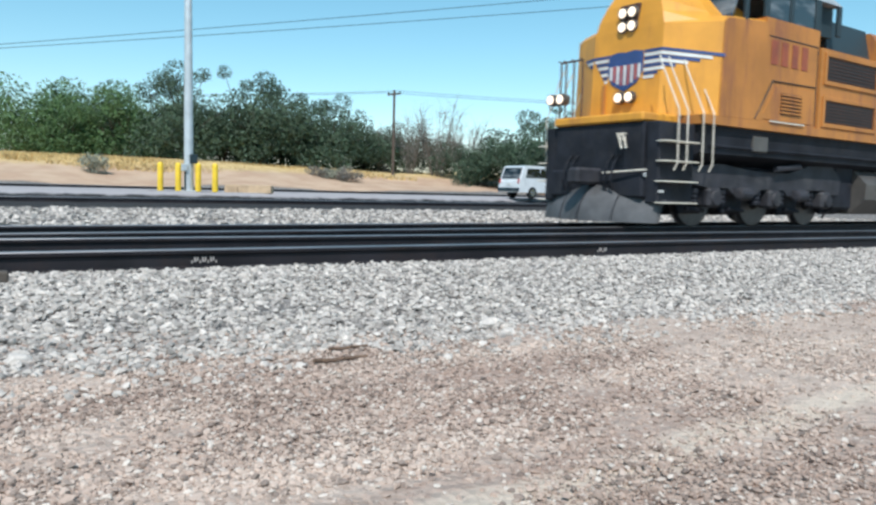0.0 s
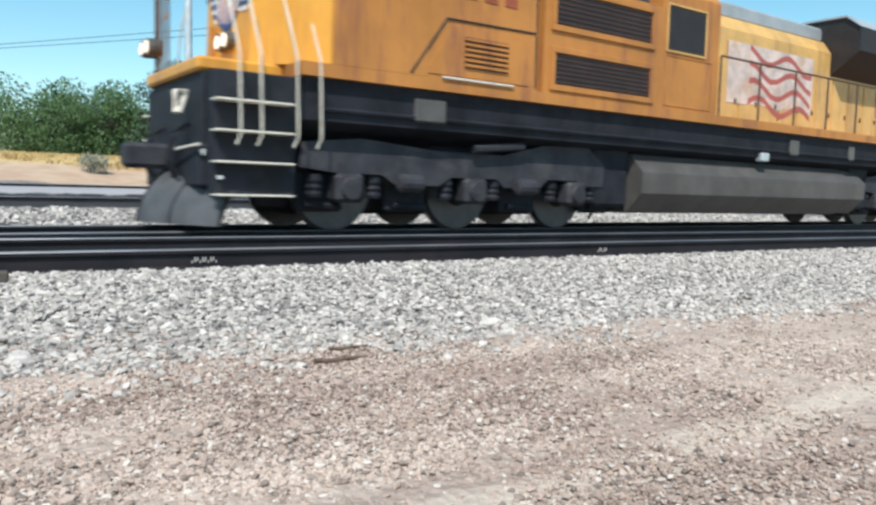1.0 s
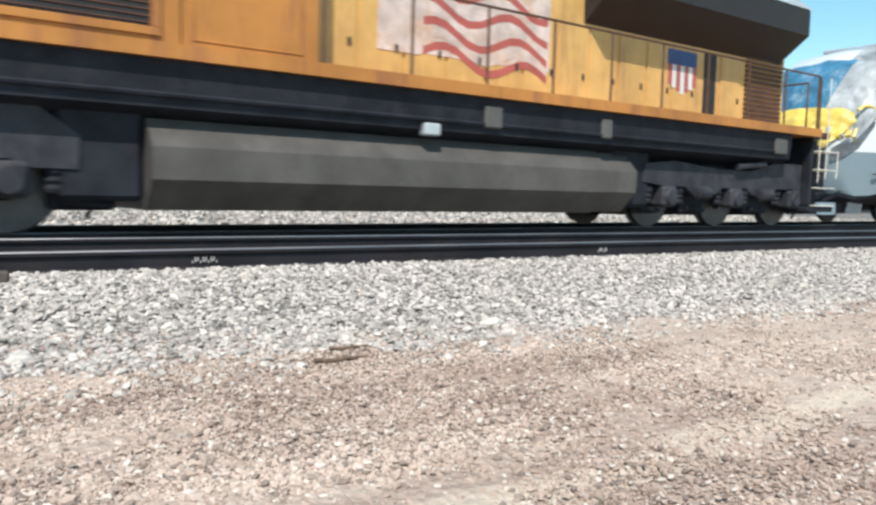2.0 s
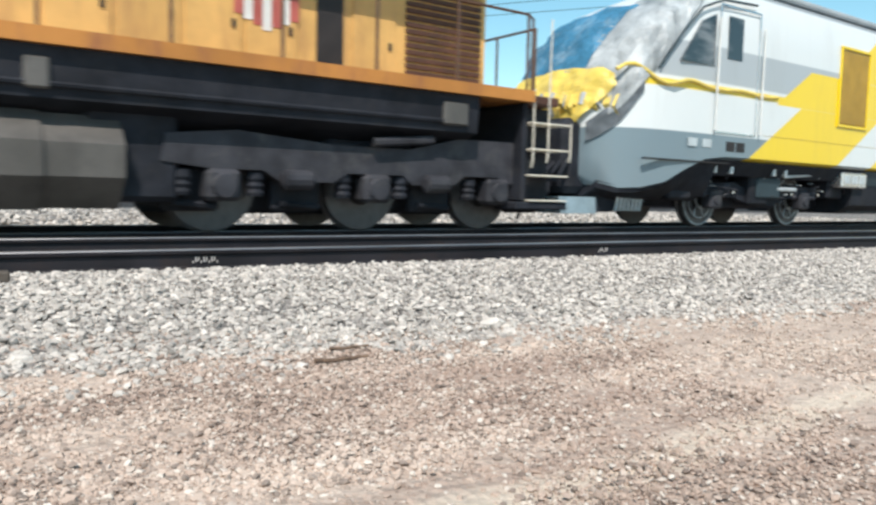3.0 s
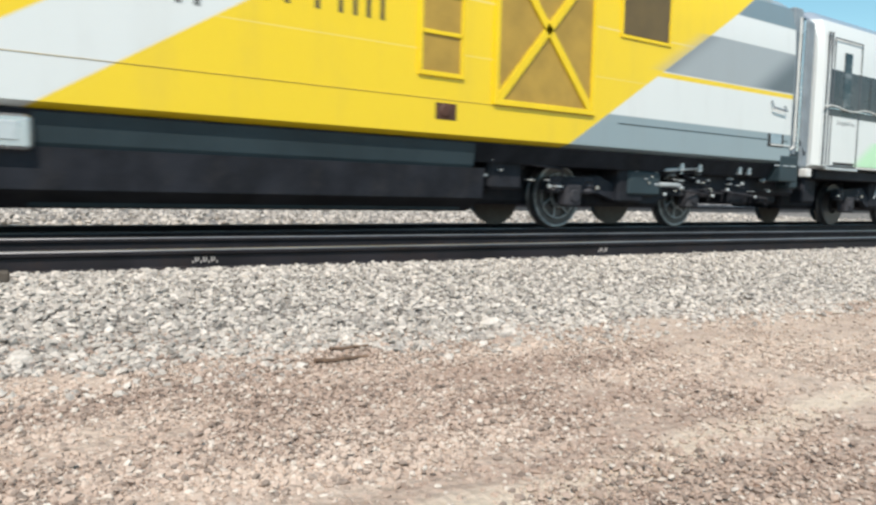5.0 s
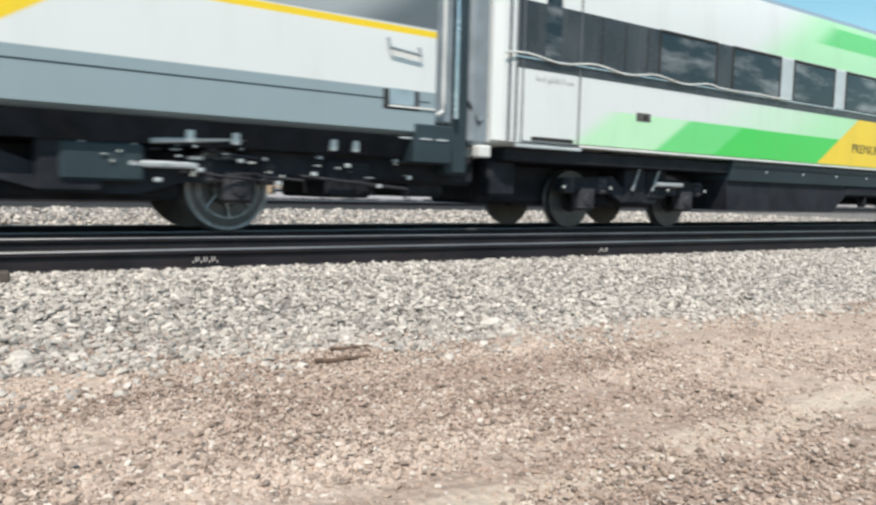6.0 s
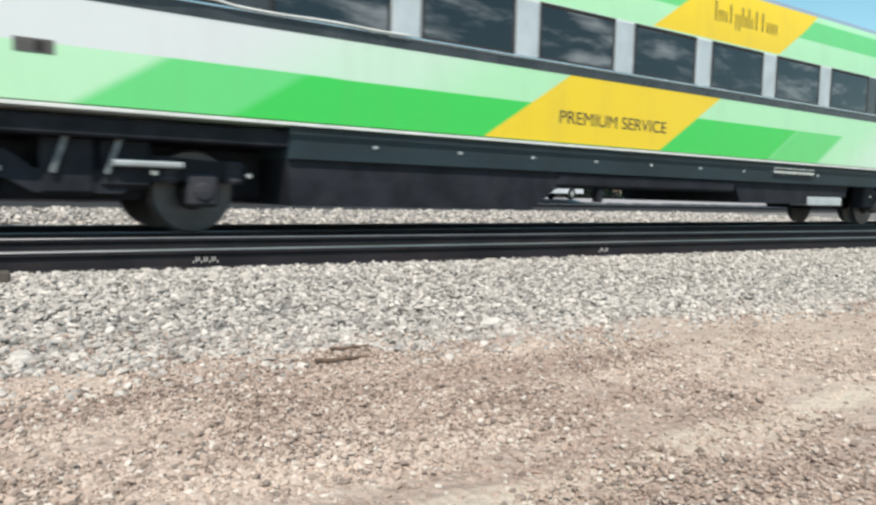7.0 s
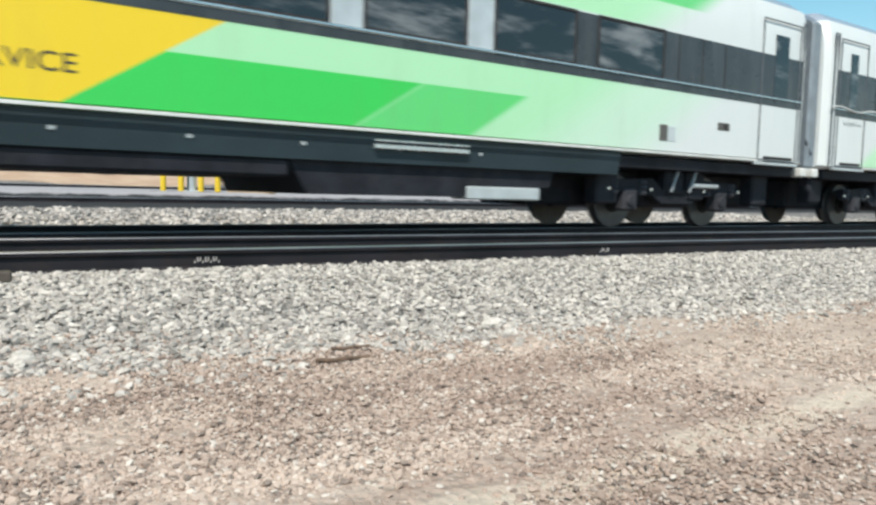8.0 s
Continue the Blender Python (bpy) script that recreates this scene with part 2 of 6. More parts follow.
M["coach"] = livery("green_white_yellow_coach_livery", WHITE, [
    ((0.56, 0.76, 0.60), ("s", 59.6, 75.5, 1.0), ("z", 1.0, 2.26, 0.02)),
    (MINT, ("s", 61.8, 73.4, 0.9), ("z", 1.0, 2.26, 0.02)),
    ((0.48, 0.79, 0.51), ("s", 56.7, 59.0, 0.30), ("z", 1.26, 1.81, 0.012)),
    ((0.125, 0.645, 0.20), ("s", 58.55, 60.5, 0.12), ("z", 1.26, 1.81, 0.01)),
    (LEAF, ("s", 60.1, 66.0, 0.12), ("z", 1.26, 1.80, 0.01)),
    (LEAF, ("s", 66.0, 70.35, 0.06), ("z", 1.26, 1.87, 0.01)),
    ((0.11, 0.62, 0.17), ("s", 70.35, 72.1, 0.10), ("z", 1.26, 1.87, 0.01)),
    (SUNNY, ("s", 63.55, 67.20, 0.012), ("z", 1.28, 2.26, 0.01)),
    (MINT, ("s", 58.5, 72.5, 0.9), ("z", 3.2, 4.3, 0.02)),
    (LIME, ("s", 59.6, 73.0, 0.4), ("z", 3.62, 4.02, 0.02)),
    (SUNNY, ("s", 63.75, 67.35, 0.012), ("z", 3.22, 4.25, 0.01)),
    ((0.31, 0.355, 0.42), ("z", 4.15, 6.0, 0.02), ("x", 0.0, 190.0, 0.01)),
], 55.0)


def ground_material():
    """Dirt, gap-shaded ballast, sand and dry straw, by where they lie."""
    n = Nodes("yard_ground")
    p = n.place()
    x, y, z = n.xyz(p)
    flat = n.stretch(p, 1, 1, 0)
    d = n.math("ADD", y, n.math("MULTIPLY", x, BEND))
    edge = n.math("MULTIPLY", n.math("SUBTRACT", n.noise(flat, 1.4, 5), 0.5), 0.9)
    tone, grain, fine = n.noise(n.stretch(p, 0.35, 1.5, 0), 0.9, 6), n.noise(flat, 7, 6, 0.7), n.noise(flat, 45, 4, 0.7)
    grit = n.cells(flat, 38, "Color")
    gx = n.xyz(grit)[0]
    dirt = n.mix(n.ramp(tone, 0.35, 0.65), (0.38, 0.268, 0.215), (0.60, 0.468, 0.385))
    dirt = n.mix(n.math("MULTIPLY", n.ramp(grain, 0.42, 0.7), 0.55), dirt, (0.235, 0.165, 0.125))
    dirt = n.mix(n.math("MULTIPLY", gx, 0.35), dirt, (0.50, 0.43, 0.37))
    wheel_mark = n.math("ABSOLUTE", n.math("ADD", n.math("ADD", y, n.math("MULTIPLY", x, -0.02)), n.math("SUBTRACT", n.math("MULTIPLY", n.noise(flat, 1.1, 4), 0.35), 1.74)))
    dirt = n.mix(n.math("MULTIPLY", n.math("SUBTRACT", 1.0, n.ramp(wheel_mark, 0.02, 0.16)), 0.7), dirt, (0.64, 0.535, 0.43))
    bx = n.xyz(n.cells(flat, 17, "Color"))[0]
    # Ballast ground kept darker than the loose stones: gap shade put in its colour.
    stones = n.mix(bx, (0.06, 0.054, 0.05), (0.34, 0.305, 0.28))
    sand = n.mix(n.ramp(n.noise(flat, 0.5, 6), 0.35, 0.65), (0.47, 0.31, 0.21), (0.56, 0.40, 0.28))
    straw = n.mix(n.ramp(n.noise(n.stretch(p, 1, 1, 0), 1.3, 6), 0.35, 0.65), (0.50, 0.35, 0.15), (0.66, 0.49, 0.24))
    pad = n.mix(n.ramp(grain, 0.3, 0.7), (0.33, 0.31, 0.32), (0.42, 0.39, 0.39))
    c = n.mix(n.ramp(n.math("ADD", d, edge), 3.75, 4.0), dirt, stones)
    cinder = n.math("MULTIPLY", n.ramp(n.math("ADD", y, edge), 26.2, 26.6), n.math("SUBTRACT", 1.0, n.ramp(y, 44.0, 47.2)))
    c = n.mix(cinder, c, n.mix(bx, (0.014, 0.013, 0.013), (0.034, 0.031, 0.031)))
    c = n.mix(n.math("MULTIPLY", n.ramp(n.math("ADD", y, edge), 30.3, 30.7), n.math("SUBTRACT", 1.0, n.ramp(y, 43.4, 43.8))), c, pad)
    c = n.mix(n.ramp(n.math("ADD", y, edge), 47.2, 47.8), c, sand)
    c = n.mix(n.ramp(n.math("ADD", n.math("MULTIPLY", edge, 0.8), z), 1.55, 2.0), c, straw)
    rough_h = n.math("ADD", n.math("MULTIPLY", n.cells(flat, 24), 0.6), n.math("ADD", n.math("MULTIPLY", grain, 0.7), n.math("MULTIPLY", fine, 0.35)))
    n.bump(rough_h, 0.8, 0.03)
    return n.done(c, 0.92)


M["ground"] = ground_material()


def pebble_material():
    """Loose stones that take on the tone of the dirt they lie on."""
    n = Nodes("gravel_pebble")
    p = n.place()
    tone = n.noise(n.stretch(p, 0.35, 1.5, 0), 0.9, 6)
    c = n.mix(n.ramp(tone, 0.35, 0.65), (0.37, 0.265, 0.213), (0.60, 0.47, 0.39))
    r = n.t.nodes.new("ShaderNodeNewGeometry").outputs["Random Per Island"]
    c = n.mix(n.ramp(r, 0.0, 0.45), n.mix(0.62, c, (0.045, 0.038, 0.034)), c)
    c = n.mix(n.math("MULTIPLY", n.ramp(r, 0.72, 1.0), 0.75), c, (0.70, 0.63, 0.56))
    grain = n.noise(p, 90, 3)
    n.bump(grain, 0.4, 0.002)
    return n.done(n.mix(n.math("MULTIPLY", n.ramp(grain, 0.45, 0.75), 0.2), c, (0.22, 0.16, 0.13)), 0.9)


M["pebble"] = pebble_material()


# ---- building helpers ----
class Shape:
    """A mesh put together from boxes, bars, prisms and turned pieces. dx moves all of it along x."""

    def __init__(self, dx=0.0):
        self.v, self.f, self.dx, self.smooth = [], [], dx, False

    def add(self, verts, faces):
        k = len(self.v)
        self.v += [(x + self.dx, y, z) for x, y, z in verts]
        self.f += [tuple(i + k for i in f) for f in faces]
        return self

    def box(self, x0, x1, y0, y1, z0, z1, b=0.012):
        """A box with chamfered edges."""
        lo, hi = (x0, y0, z0), (x1, y1, z1)
        b = min(b, (x1 - x0) * 0.3, (y1 - y0) * 0.3, (z1 - z0) * 0.3)
        verts, index = [], {}
        for cx in (0, 1):
            for cy in (0, 1):
                for cz in (0, 1):
                    c = (cx, cy, cz)
                    for a in range(3):
                        p = [(hi[i] if c[i] else lo[i]) for i in range(3)]
                        for i in range(3):
                            if i != a:
                                p[i] += -b if c[i] else b
                        index[c, a] = len(verts)
                        verts.append(tuple(p))
        faces = []
        for a in range(3):
            i, j = [k for k in range(3) if k != a]
            for side in (0, 1):
                loop = []
                for ci, cj in ((0, 0), (1, 0), (1, 1), (0, 1)):
                    c = [0, 0, 0]
                    c[a], c[i], c[j] = side, ci, cj
                    loop.append(index[tuple(c), a])
                faces.append(tuple(loop))
            for ci in (0, 1):
                for cj in (0, 1):
                    c0, c1 = [0, 0, 0], [0, 0, 0]
                    c0[i] = c1[i] = ci
                    c0[j] = c1[j] = cj
                    c1[a] = 1
                    faces.append((index[tuple(c0), i], index[tuple(c1), i], index[tuple(c1), j], index[tuple(c0), j]))
        for c in [(p, q, r) for p in (0, 1) for q in (0, 1) for r in (0, 1)]:
            faces.append(tuple(index[c, a] for a in range(3)))
        return self.add(verts, faces)

    def prism(self, outline, y0, y1):
        """An outline in x and z, drawn out from y0 to y1."""
        n = len(outline)
        verts = [(x, y, z) for y in (y0, y1) for x, z in outline]
        faces = [tuple(range(n)), tuple(range(2 * n - 1, n - 1, -1))]
        faces += [(i, (i + 1) % n, n + (i + 1) % n, n + i) for i in range(n)]
        return self.add(verts, faces)

    def beam(self, outline, x0, x1):
        """An outline in y and z, drawn out from x0 to x1."""
        n = len(outline)
        verts = [(x, y, z) for x in (x0, x1) for y, z in outline]
        faces = [tuple(range(n)), tuple(range(2 * n - 1, n - 1, -1))]
        faces += [(i, (i + 1) % n, n + (i + 1) % n, n + i) for i in range(n)]
        return self.add(verts, faces)

    def tube(self, points, r, n=6, r1=None):
        """A round bar along the points, tapering to r1."""
        pts = [Vector(p) for p in points]
        rings = []
        for i, p in enumerate(pts):
            way = (pts[min(i + 1, len(pts) - 1)] - pts[max(i - 1, 0)]).normalized()
            side = way.cross(Vector((0.31, 0.22, 0.93)) if abs(way.z) < 0.9 else Vector((1, 0.1, 0))).normalized()
            up = way.cross(side)
            rr = r if r1 is None else r + (r1 - r) * i / (len(pts) - 1)
            rings.append([p + (side * math.cos(a) + up * math.sin(a)) * rr for a in (2 * math.pi * k / n for k in range(n))])
        verts = [tuple(v) for ring in rings for v in ring]
        faces = [(i * n + k, i * n + (k + 1) % n, (i + 1) * n + (k + 1) % n, (i + 1) * n + k) for i in range(len(rings) - 1) for k in range(n)]
        faces += [tuple(range(n - 1, -1, -1)), tuple(range((len(rings) - 1) * n, len(rings) * n))]
        return self.add(verts, faces)

    def turned(self, profile, n=28, axis="y", centre=(0, 0, 0)):
        """A profile of (radius, distance along the axis), turned round it."""
        verts = []
        for r, h in profile:
            for k in range(n):
                a = 2 * math.pi * k / n
                c, s = r * math.cos(a), r * math.sin(a)
                p = (c, h, s) if axis == "y" else (h, c, s) if axis == "x" else (c, s, h)
                verts.append(tuple(p[i] + centre[i] for i in range(3)))
        faces = [(i * n + k, i * n + (k + 1) % n, (i + 1) * n + (k + 1) % n, (i + 1) * n + k) for i in range(len(profile) - 1) for k in range(n)]
        faces += [tuple(range(n - 1, -1, -1)), tuple(range((len(profile) - 1) * n, len(profile) * n))]
        return self.add(verts, faces)

    def ring(self, r0, r1, y0, y1, n=32):
        """A flat open ring about the y axis."""
        rows = [[(r * math.cos(2 * math.pi * k / n), y, r * math.sin(2 * math.pi * k / n)) for k in range(n + 1)] for r, y in ((r0, y0), (r0, y1), (r1, y1), (r1, y0), (r0, y0))]
        return self.sheet(rows)

    def sheet(self, grid):
        """A grid of points, row by row."""
        w = len(grid[0])
        return self.add([p for row in grid for p in row], [(i * w + j, i * w + j + 1, (i + 1) * w + j + 1, (i + 1) * w + j) for i in range(len(grid) - 1) for j in range(w - 1)])

    def mesh(self, name):
        me = bpy.data.meshes.new(name)
        me.from_pydata(self.v, [], self.f)
        bm = bmesh.new()
        bm.from_mesh(me)
        bmesh.ops.recalc_face_normals(bm, faces=bm.faces)
        bm.to_mesh(me)
        bm.free()
        if self.smooth:
            me.shade_smooth()
            me.set_sharp_from_angle(angle=radians(38))
        return me


def part(name, shape, material, parent, label=""):
    me = shape.mesh(name)
    me.materials.append(M[material])
    ob = new(name, me)
    ob.parent = parent
    if label:
        ob["label"] = label
    return ob


def thing(name, shape, material, label, category, group="", kind="", at=None):
    ob = part(name, shape, material, None)
    if at is not None:
        ob.matrix_basis = at
    return tagged(ob, label, category, group, kind)


def root(name, label, category, group="", kind="", at=None):
    ob = new(name)
    if at is not None:
        ob.matrix_basis = at
    return tagged(ob, label, category, group, kind)


# ---- ground ----
def ground_height(x, y):
    d = y + BEND * x
    z = np.interp(d, [-5, 3.4, 3.9, 5.0, 5.75, 6.25, 6.38, 6.5], [-0.385, -0.38, -0.365, -0.25, -0.178, -0.166, -0.19, -0.225])
    far = np.interp(y, [11.2, 12.6, 26.2, 27.3, 30.0, 30.8, 44, 47, 53, 58, 66, 100], [-0.225, -0.30, -0.30, -0.13, -0.13, 0.27, 0.28, 0.42, 1.25, 2.2, 2.7, 2.4])
    return np.where(y > 11.2, far, z)


def build_ground():
    xs = np.concatenate([np.array([-1500, -700, -300, -120, -60, -30, -15, -8]), np.arange(-4, 16, 0.13), np.arange(16, 90, 1.0), np.array([100, 130, 180, 260, 400, 700, 1500])])
    ys = np.concatenate([np.array([-1500, -500, -150, -50, -15, -5, -2]), np.arange(0, 8, 0.10), np.arange(8, 13, 0.25), np.arange(13, 70, 0.7), np.array([75, 85, 100, 150, 300, 700, 2500])])
    gx, gy = np.meshgrid(xs, ys)
    gz = ground_height(gx, gy)
    verts = []
    for a, b, c in zip(gx.ravel(), gy.ravel(), gz.ravel()):
        near = -6 < a < 95 and -3 < b < 75
        lift = 0.0
        if near:
            lift = 0.018 * noise.noise((a * 1.3, b * 1.3, 0)) + (0.012 * noise.noise((a * 5, b * 5, 3)) if b < 8 else 0)
            if 6.2 < b + BEND * a and b < 11.5:
                lift *= 0.3
            if b > 47:
                lift = 0.30 * noise.noise((a * 0.12, b * 0.12, 5)) + 0.08 * noise.noise((a * 0.6, b * 0.6, 7))
        verts.append((float(a), float(b), float(c) + lift))
    s = Shape()
    w = len(xs)
    s.add(verts, [(i * w + j, i * w + j + 1, (i + 1) * w + j + 1, (i + 1) * w + j) for i in range(len(ys) - 1) for j in range(w - 1)])
    s.smooth = True
    return thing("ground", s, "ground", "dry tan dirt, pale ballast and a sandy bank", "ground", kind="structure")


build_ground()


def scatter(name, count, area, size, material, label, sink, seed, flat=0.75, tiny=False):
    """Many small broken stones joined into one mesh. area(rng, n) gives their x and y."""
    rng = np.random.default_rng(seed)
    t = (1 + 5 ** 0.5) / 2
    ico = np.array([(-1, t, 0), (1, t, 0), (-1, -t, 0), (1, -t, 0), (0, -1, t), (0, 1, t), (0, -1, -t), (0, 1, -t), (t, 0, -1), (t, 0, 1), (-t, 0, -1), (-t, 0, 1)]) / (1 + t * t) ** 0.5
    if tiny:
        ico = np.array([(1, 0, 0), (-1, 0, 0), (0, 1, 0), (0, -1, 0), (0, 0, 1), (0, 0, -1)], float)
    m, reach, faces = len(ico), 1.5 if tiny else 1.1, []
    for i in range(m):
        for j in range(i + 1, m):
            for k in range(j + 1, m):
                if all(np.linalg.norm(ico[a] - ico[b]) < reach for a, b in ((i, j), (j, k), (i, k))):
                    n = np.cross(ico[j] - ico[i], ico[k] - ico[i])
                    faces.append((i, j, k) if n @ ico[i] > 0 else (i, k, j))
    faces = np.array(faces)
    x, y = area(rng, count)
    r = size[0] + (size[1] - size[0]) * rng.random(count) ** 1.6
    # broken faces: each stone is cut back along a few planes of its own
    v = np.repeat(ico[None] * 1.15, count, 0) * (0.85 + 0.3 * rng.random((count, m, 1)))
    for _ in range(0 if tiny else 4):
        cut = rng.normal(size=(count, 3))
        cut /= np.linalg.norm(cut, axis=1)[:, None]
        over = np.maximum(0, np.einsum("nij,nj->ni", v, cut) - (0.35 + 0.3 * rng.random(count))[:, None])
        v = v - over[..., None] * cut[:, None]
    v = v * np.stack([0.8 + 0.5 * rng.random(count), 0.7 + 0.4 * rng.random(count), flat * (0.6 + 0.5 * rng.random(count))], -1)[:, None]
    a, b = rng.random(count) * 6.28, (rng.random(count) - 0.5) * 1.1
    ca, sa, cb, sb = np.cos(a), np.sin(a), np.cos(b), np.sin(b)
    vx, vz = v[..., 0] * cb[:, None] + v[..., 2] * sb[:, None], -v[..., 0] * sb[:, None] + v[..., 2] * cb[:, None]
    px, py = vx * ca[:, None] - v[..., 1] * sa[:, None], vx * sa[:, None] + v[..., 1] * ca[:, None]
    if name == "ballast":
        clear = (abs(x - 1.87) < 0.27) & (y < 3.66)
        y = np.where(clear, y + 0.35, y)
    z = ground_height(x, y) + r * (sink + 0.9 * (rng.random(count) - 0.5))
    pts = np.stack([px * r[:, None] + x[:, None], py * r[:, None] + y[:, None], vz * r[:, None] + z[:, None]], -1).reshape(-1, 3)
    fs = (faces[None] + m * np.arange(count)[:, None, None]).reshape(-1, 3)
    me = bpy.data.meshes.new(name)
    me.from_pydata(pts.tolist(), [], fs.tolist())
    me.materials.append(M[material])
    return tagged(new(name, me), label, "gravel", kind="stuff")


def ballast_bed(rng, n):
    x = -0.6 + 15.5 * rng.random(n) ** 1.25
    wander = 0.10 * np.sin(1.9 * x) + 0.06 * np.sin(4.7 * x + 1)
    d = 3.72 + wander + (2.58 - wander) * rng.random(n)
    d = np.where(rng.random(n) < 0.05, 3.35 + 0.7 * rng.random(n), d)
    return x, d - BEND * x


def dirt_field(rng, n):
    r = 1.45 + 7.5 * rng.random(n) ** 1.1
    a = np.radians(35.6 + (rng.random(n) - 0.5) * 68 + rng.normal(size=n) * 3)
    x, y = r * np.sin(a), r * np.cos(a)
    keep = y + BEND * x < 4.1
    return np.where(keep, x, x * 0.5), np.where(keep, y, y * 0.5)


def far_ballast(rng, n):
    x = 1.5 + 34 * rng.random(n)
    return x, 12.0 + 14.0 * rng.random(n) ** 1.0


scatter("ballast", 46000, ballast_bed, (0.012, 0.033), "stone", "pale grey crushed stone ballast beside the rails", 0.22, 3)
scatter("gravel", 22000, dirt_field, (0.006, 0.018), "pebble", "loose tan and grey stones on the dirt", 0.4, 5, 0.7)
scatter("gravel", 80000, dirt_field, (0.003, 0.0095), "pebble", "fine tan and grey grit on the dirt", 0.45, 6, 0.7, True)
scatter("ballast", 9000, far_ballast, (0.04, 0.10), "stone", "pale grey crushed stone between the tracks", 0.2, 8)


# ---- tracks ----
def rail_outline(y):
    half = [(0.075, -0.186), (0.075, -0.175), (0.03, -0.160), (0.010, -0.145), (0.009, -0.055), (0.034, -0.040), (0.037, -0.012)]
    return [(y + a, b) for a, b in half] + [(y - a, b) for a, b in reversed(half)]


def rail_crown(y):
    return [(y + 0.036, -0.0125), (y + 0.031, -0.004), (y + 0.020, 0.0), (y - 0.020, 0.0), (y - 0.031, -0.004), (y - 0.036, -0.0125)]


def build_track(label, at, x0, x1, ties):
    track = root("railway_track", label, "railway track", "tracks of the yard", at=at)
    for y in (-0.7525, 0.7525):
        rail = part("rail", Shape().beam(rail_outline(y), x0, x1), "rail", track)
        part("rail_head", Shape().beam(rail_crown(y), x0, x1), "rail_head", rail, "bright worn running surface")
    wood = Shape().box(-0.115, 0.115, -1.30, 1.30, -0.36, -0.187, 0.02).mesh("tie")
    wood.materials.append(M["tie"])
    for k in range(int(ties[0] / 0.53), int(ties[1] / 0.53)):
        tie = new("tie", wood)
        tie.parent = track
        tie.location = (k * 0.53, random.uniform(-0.04, 0.04), 0)
    return track


near = build_track("weathered steel rails on timber ties, white chalk marks", pose(0, 6.403 + 0.7525, 0, 0, 0, -math.degrees(math.atan(BEND))), -60, 160, (-6, 32))
build_track("main line rails in pale ballast", pose(0, TRACK_Y, 0), -120, 300, (-6, 40))
build_track("rusty siding rails beyond the main line", pose(0, 28.75, 0.03), -120, 300, (-2, 44))
build_track("distant dark siding rails below the bank", pose(0, 45.2, 0.42), -120, 300, (0, 60))
# chalk marks on the web of the near rail
for name, x, w, n in (("chalk_mark", 2.0, 0.22, 5), ("chalk_mark", 6.52, 0.15, 3)):
    s = Shape()
    for k in range(2 * n):
        a = x + w * (k + 0.5) / (2 * n)
        lo = -0.122 + 0.010 * (k % 3)
        s.box(a - 0.006, a + 0.006, -0.7665, -0.7615, lo, lo + 0.022 + 0.011 * ((k * 5) % 3), 0.001)
        if k % 3 == 1:
            s.box(a, a + w / (2 * n), -0.7665, -0.7615, -0.112 + 0.008 * (k % 2), -0.103 + 0.008 * (k % 2), 0.001)
    part(name, s, "concrete", near, "faded white chalk strokes")


# ---- small things on the ground ----
def stick(at, length, r):
    pts = [(-length / 2 + length * k / 6, 0.012 * math.sin(k * 1.7), 0.004 * math.cos(k * 2.1)) for k in range(7)]
    thing("stick", Shape().tube(pts, r, 7, r * 0.6), "wood", "weathered brown stick lying on the dirt", "stick", "sticks on the dirt", at=at)


stick(pose(1.823, 3.383, -0.352, 0, 0, -4), 0.30, 0.013)
stick(pose(1.975, 3.582, -0.345, 0, 0, -3), 0.23, 0.011)


def rock(at, r, seed):
    s = Shape()
    bm = bmesh.new()
    bmesh.ops.create_icosphere(bm, subdivisions=2, radius=r)
    for v in bm.verts:
        k = 1 + 0.5 * noise.noise(v.co * (1.4 / r) + Vector((seed, 0, 0)))
        v.co = (v.co.x * k * 1.25, v.co.y * k, v.co.z * k * 0.7)
    s.add([tuple(v.co) for v in bm.verts], [tuple(v.index for v in f.verts) for f in bm.faces])
    bm.free()
    thing("rock", s, "stone", "larger pale stone at the foot of the ballast", "rock", "larger stones", at=at)


rock(pose(3.10, 3.72, -0.32), 0.062, 2.0)
rock(pose(3.085, 3.53, -0.355), 0.045, 5.0)
rock(pose(0.42, 4.02, -0.33), 0.05, 9.0)
rock(pose(1.60, 3.395, -0.368), 0.028, 4.0)
thing("timber_block", Shape().box(-0.22, 0.05, -0.06, 0.06, -0.05, 0.03, 0.012), "tie", "rust-brown timber end beside the rail", "timber", at=pose(0.52, 5.86, -0.12, 0, 0, -4))


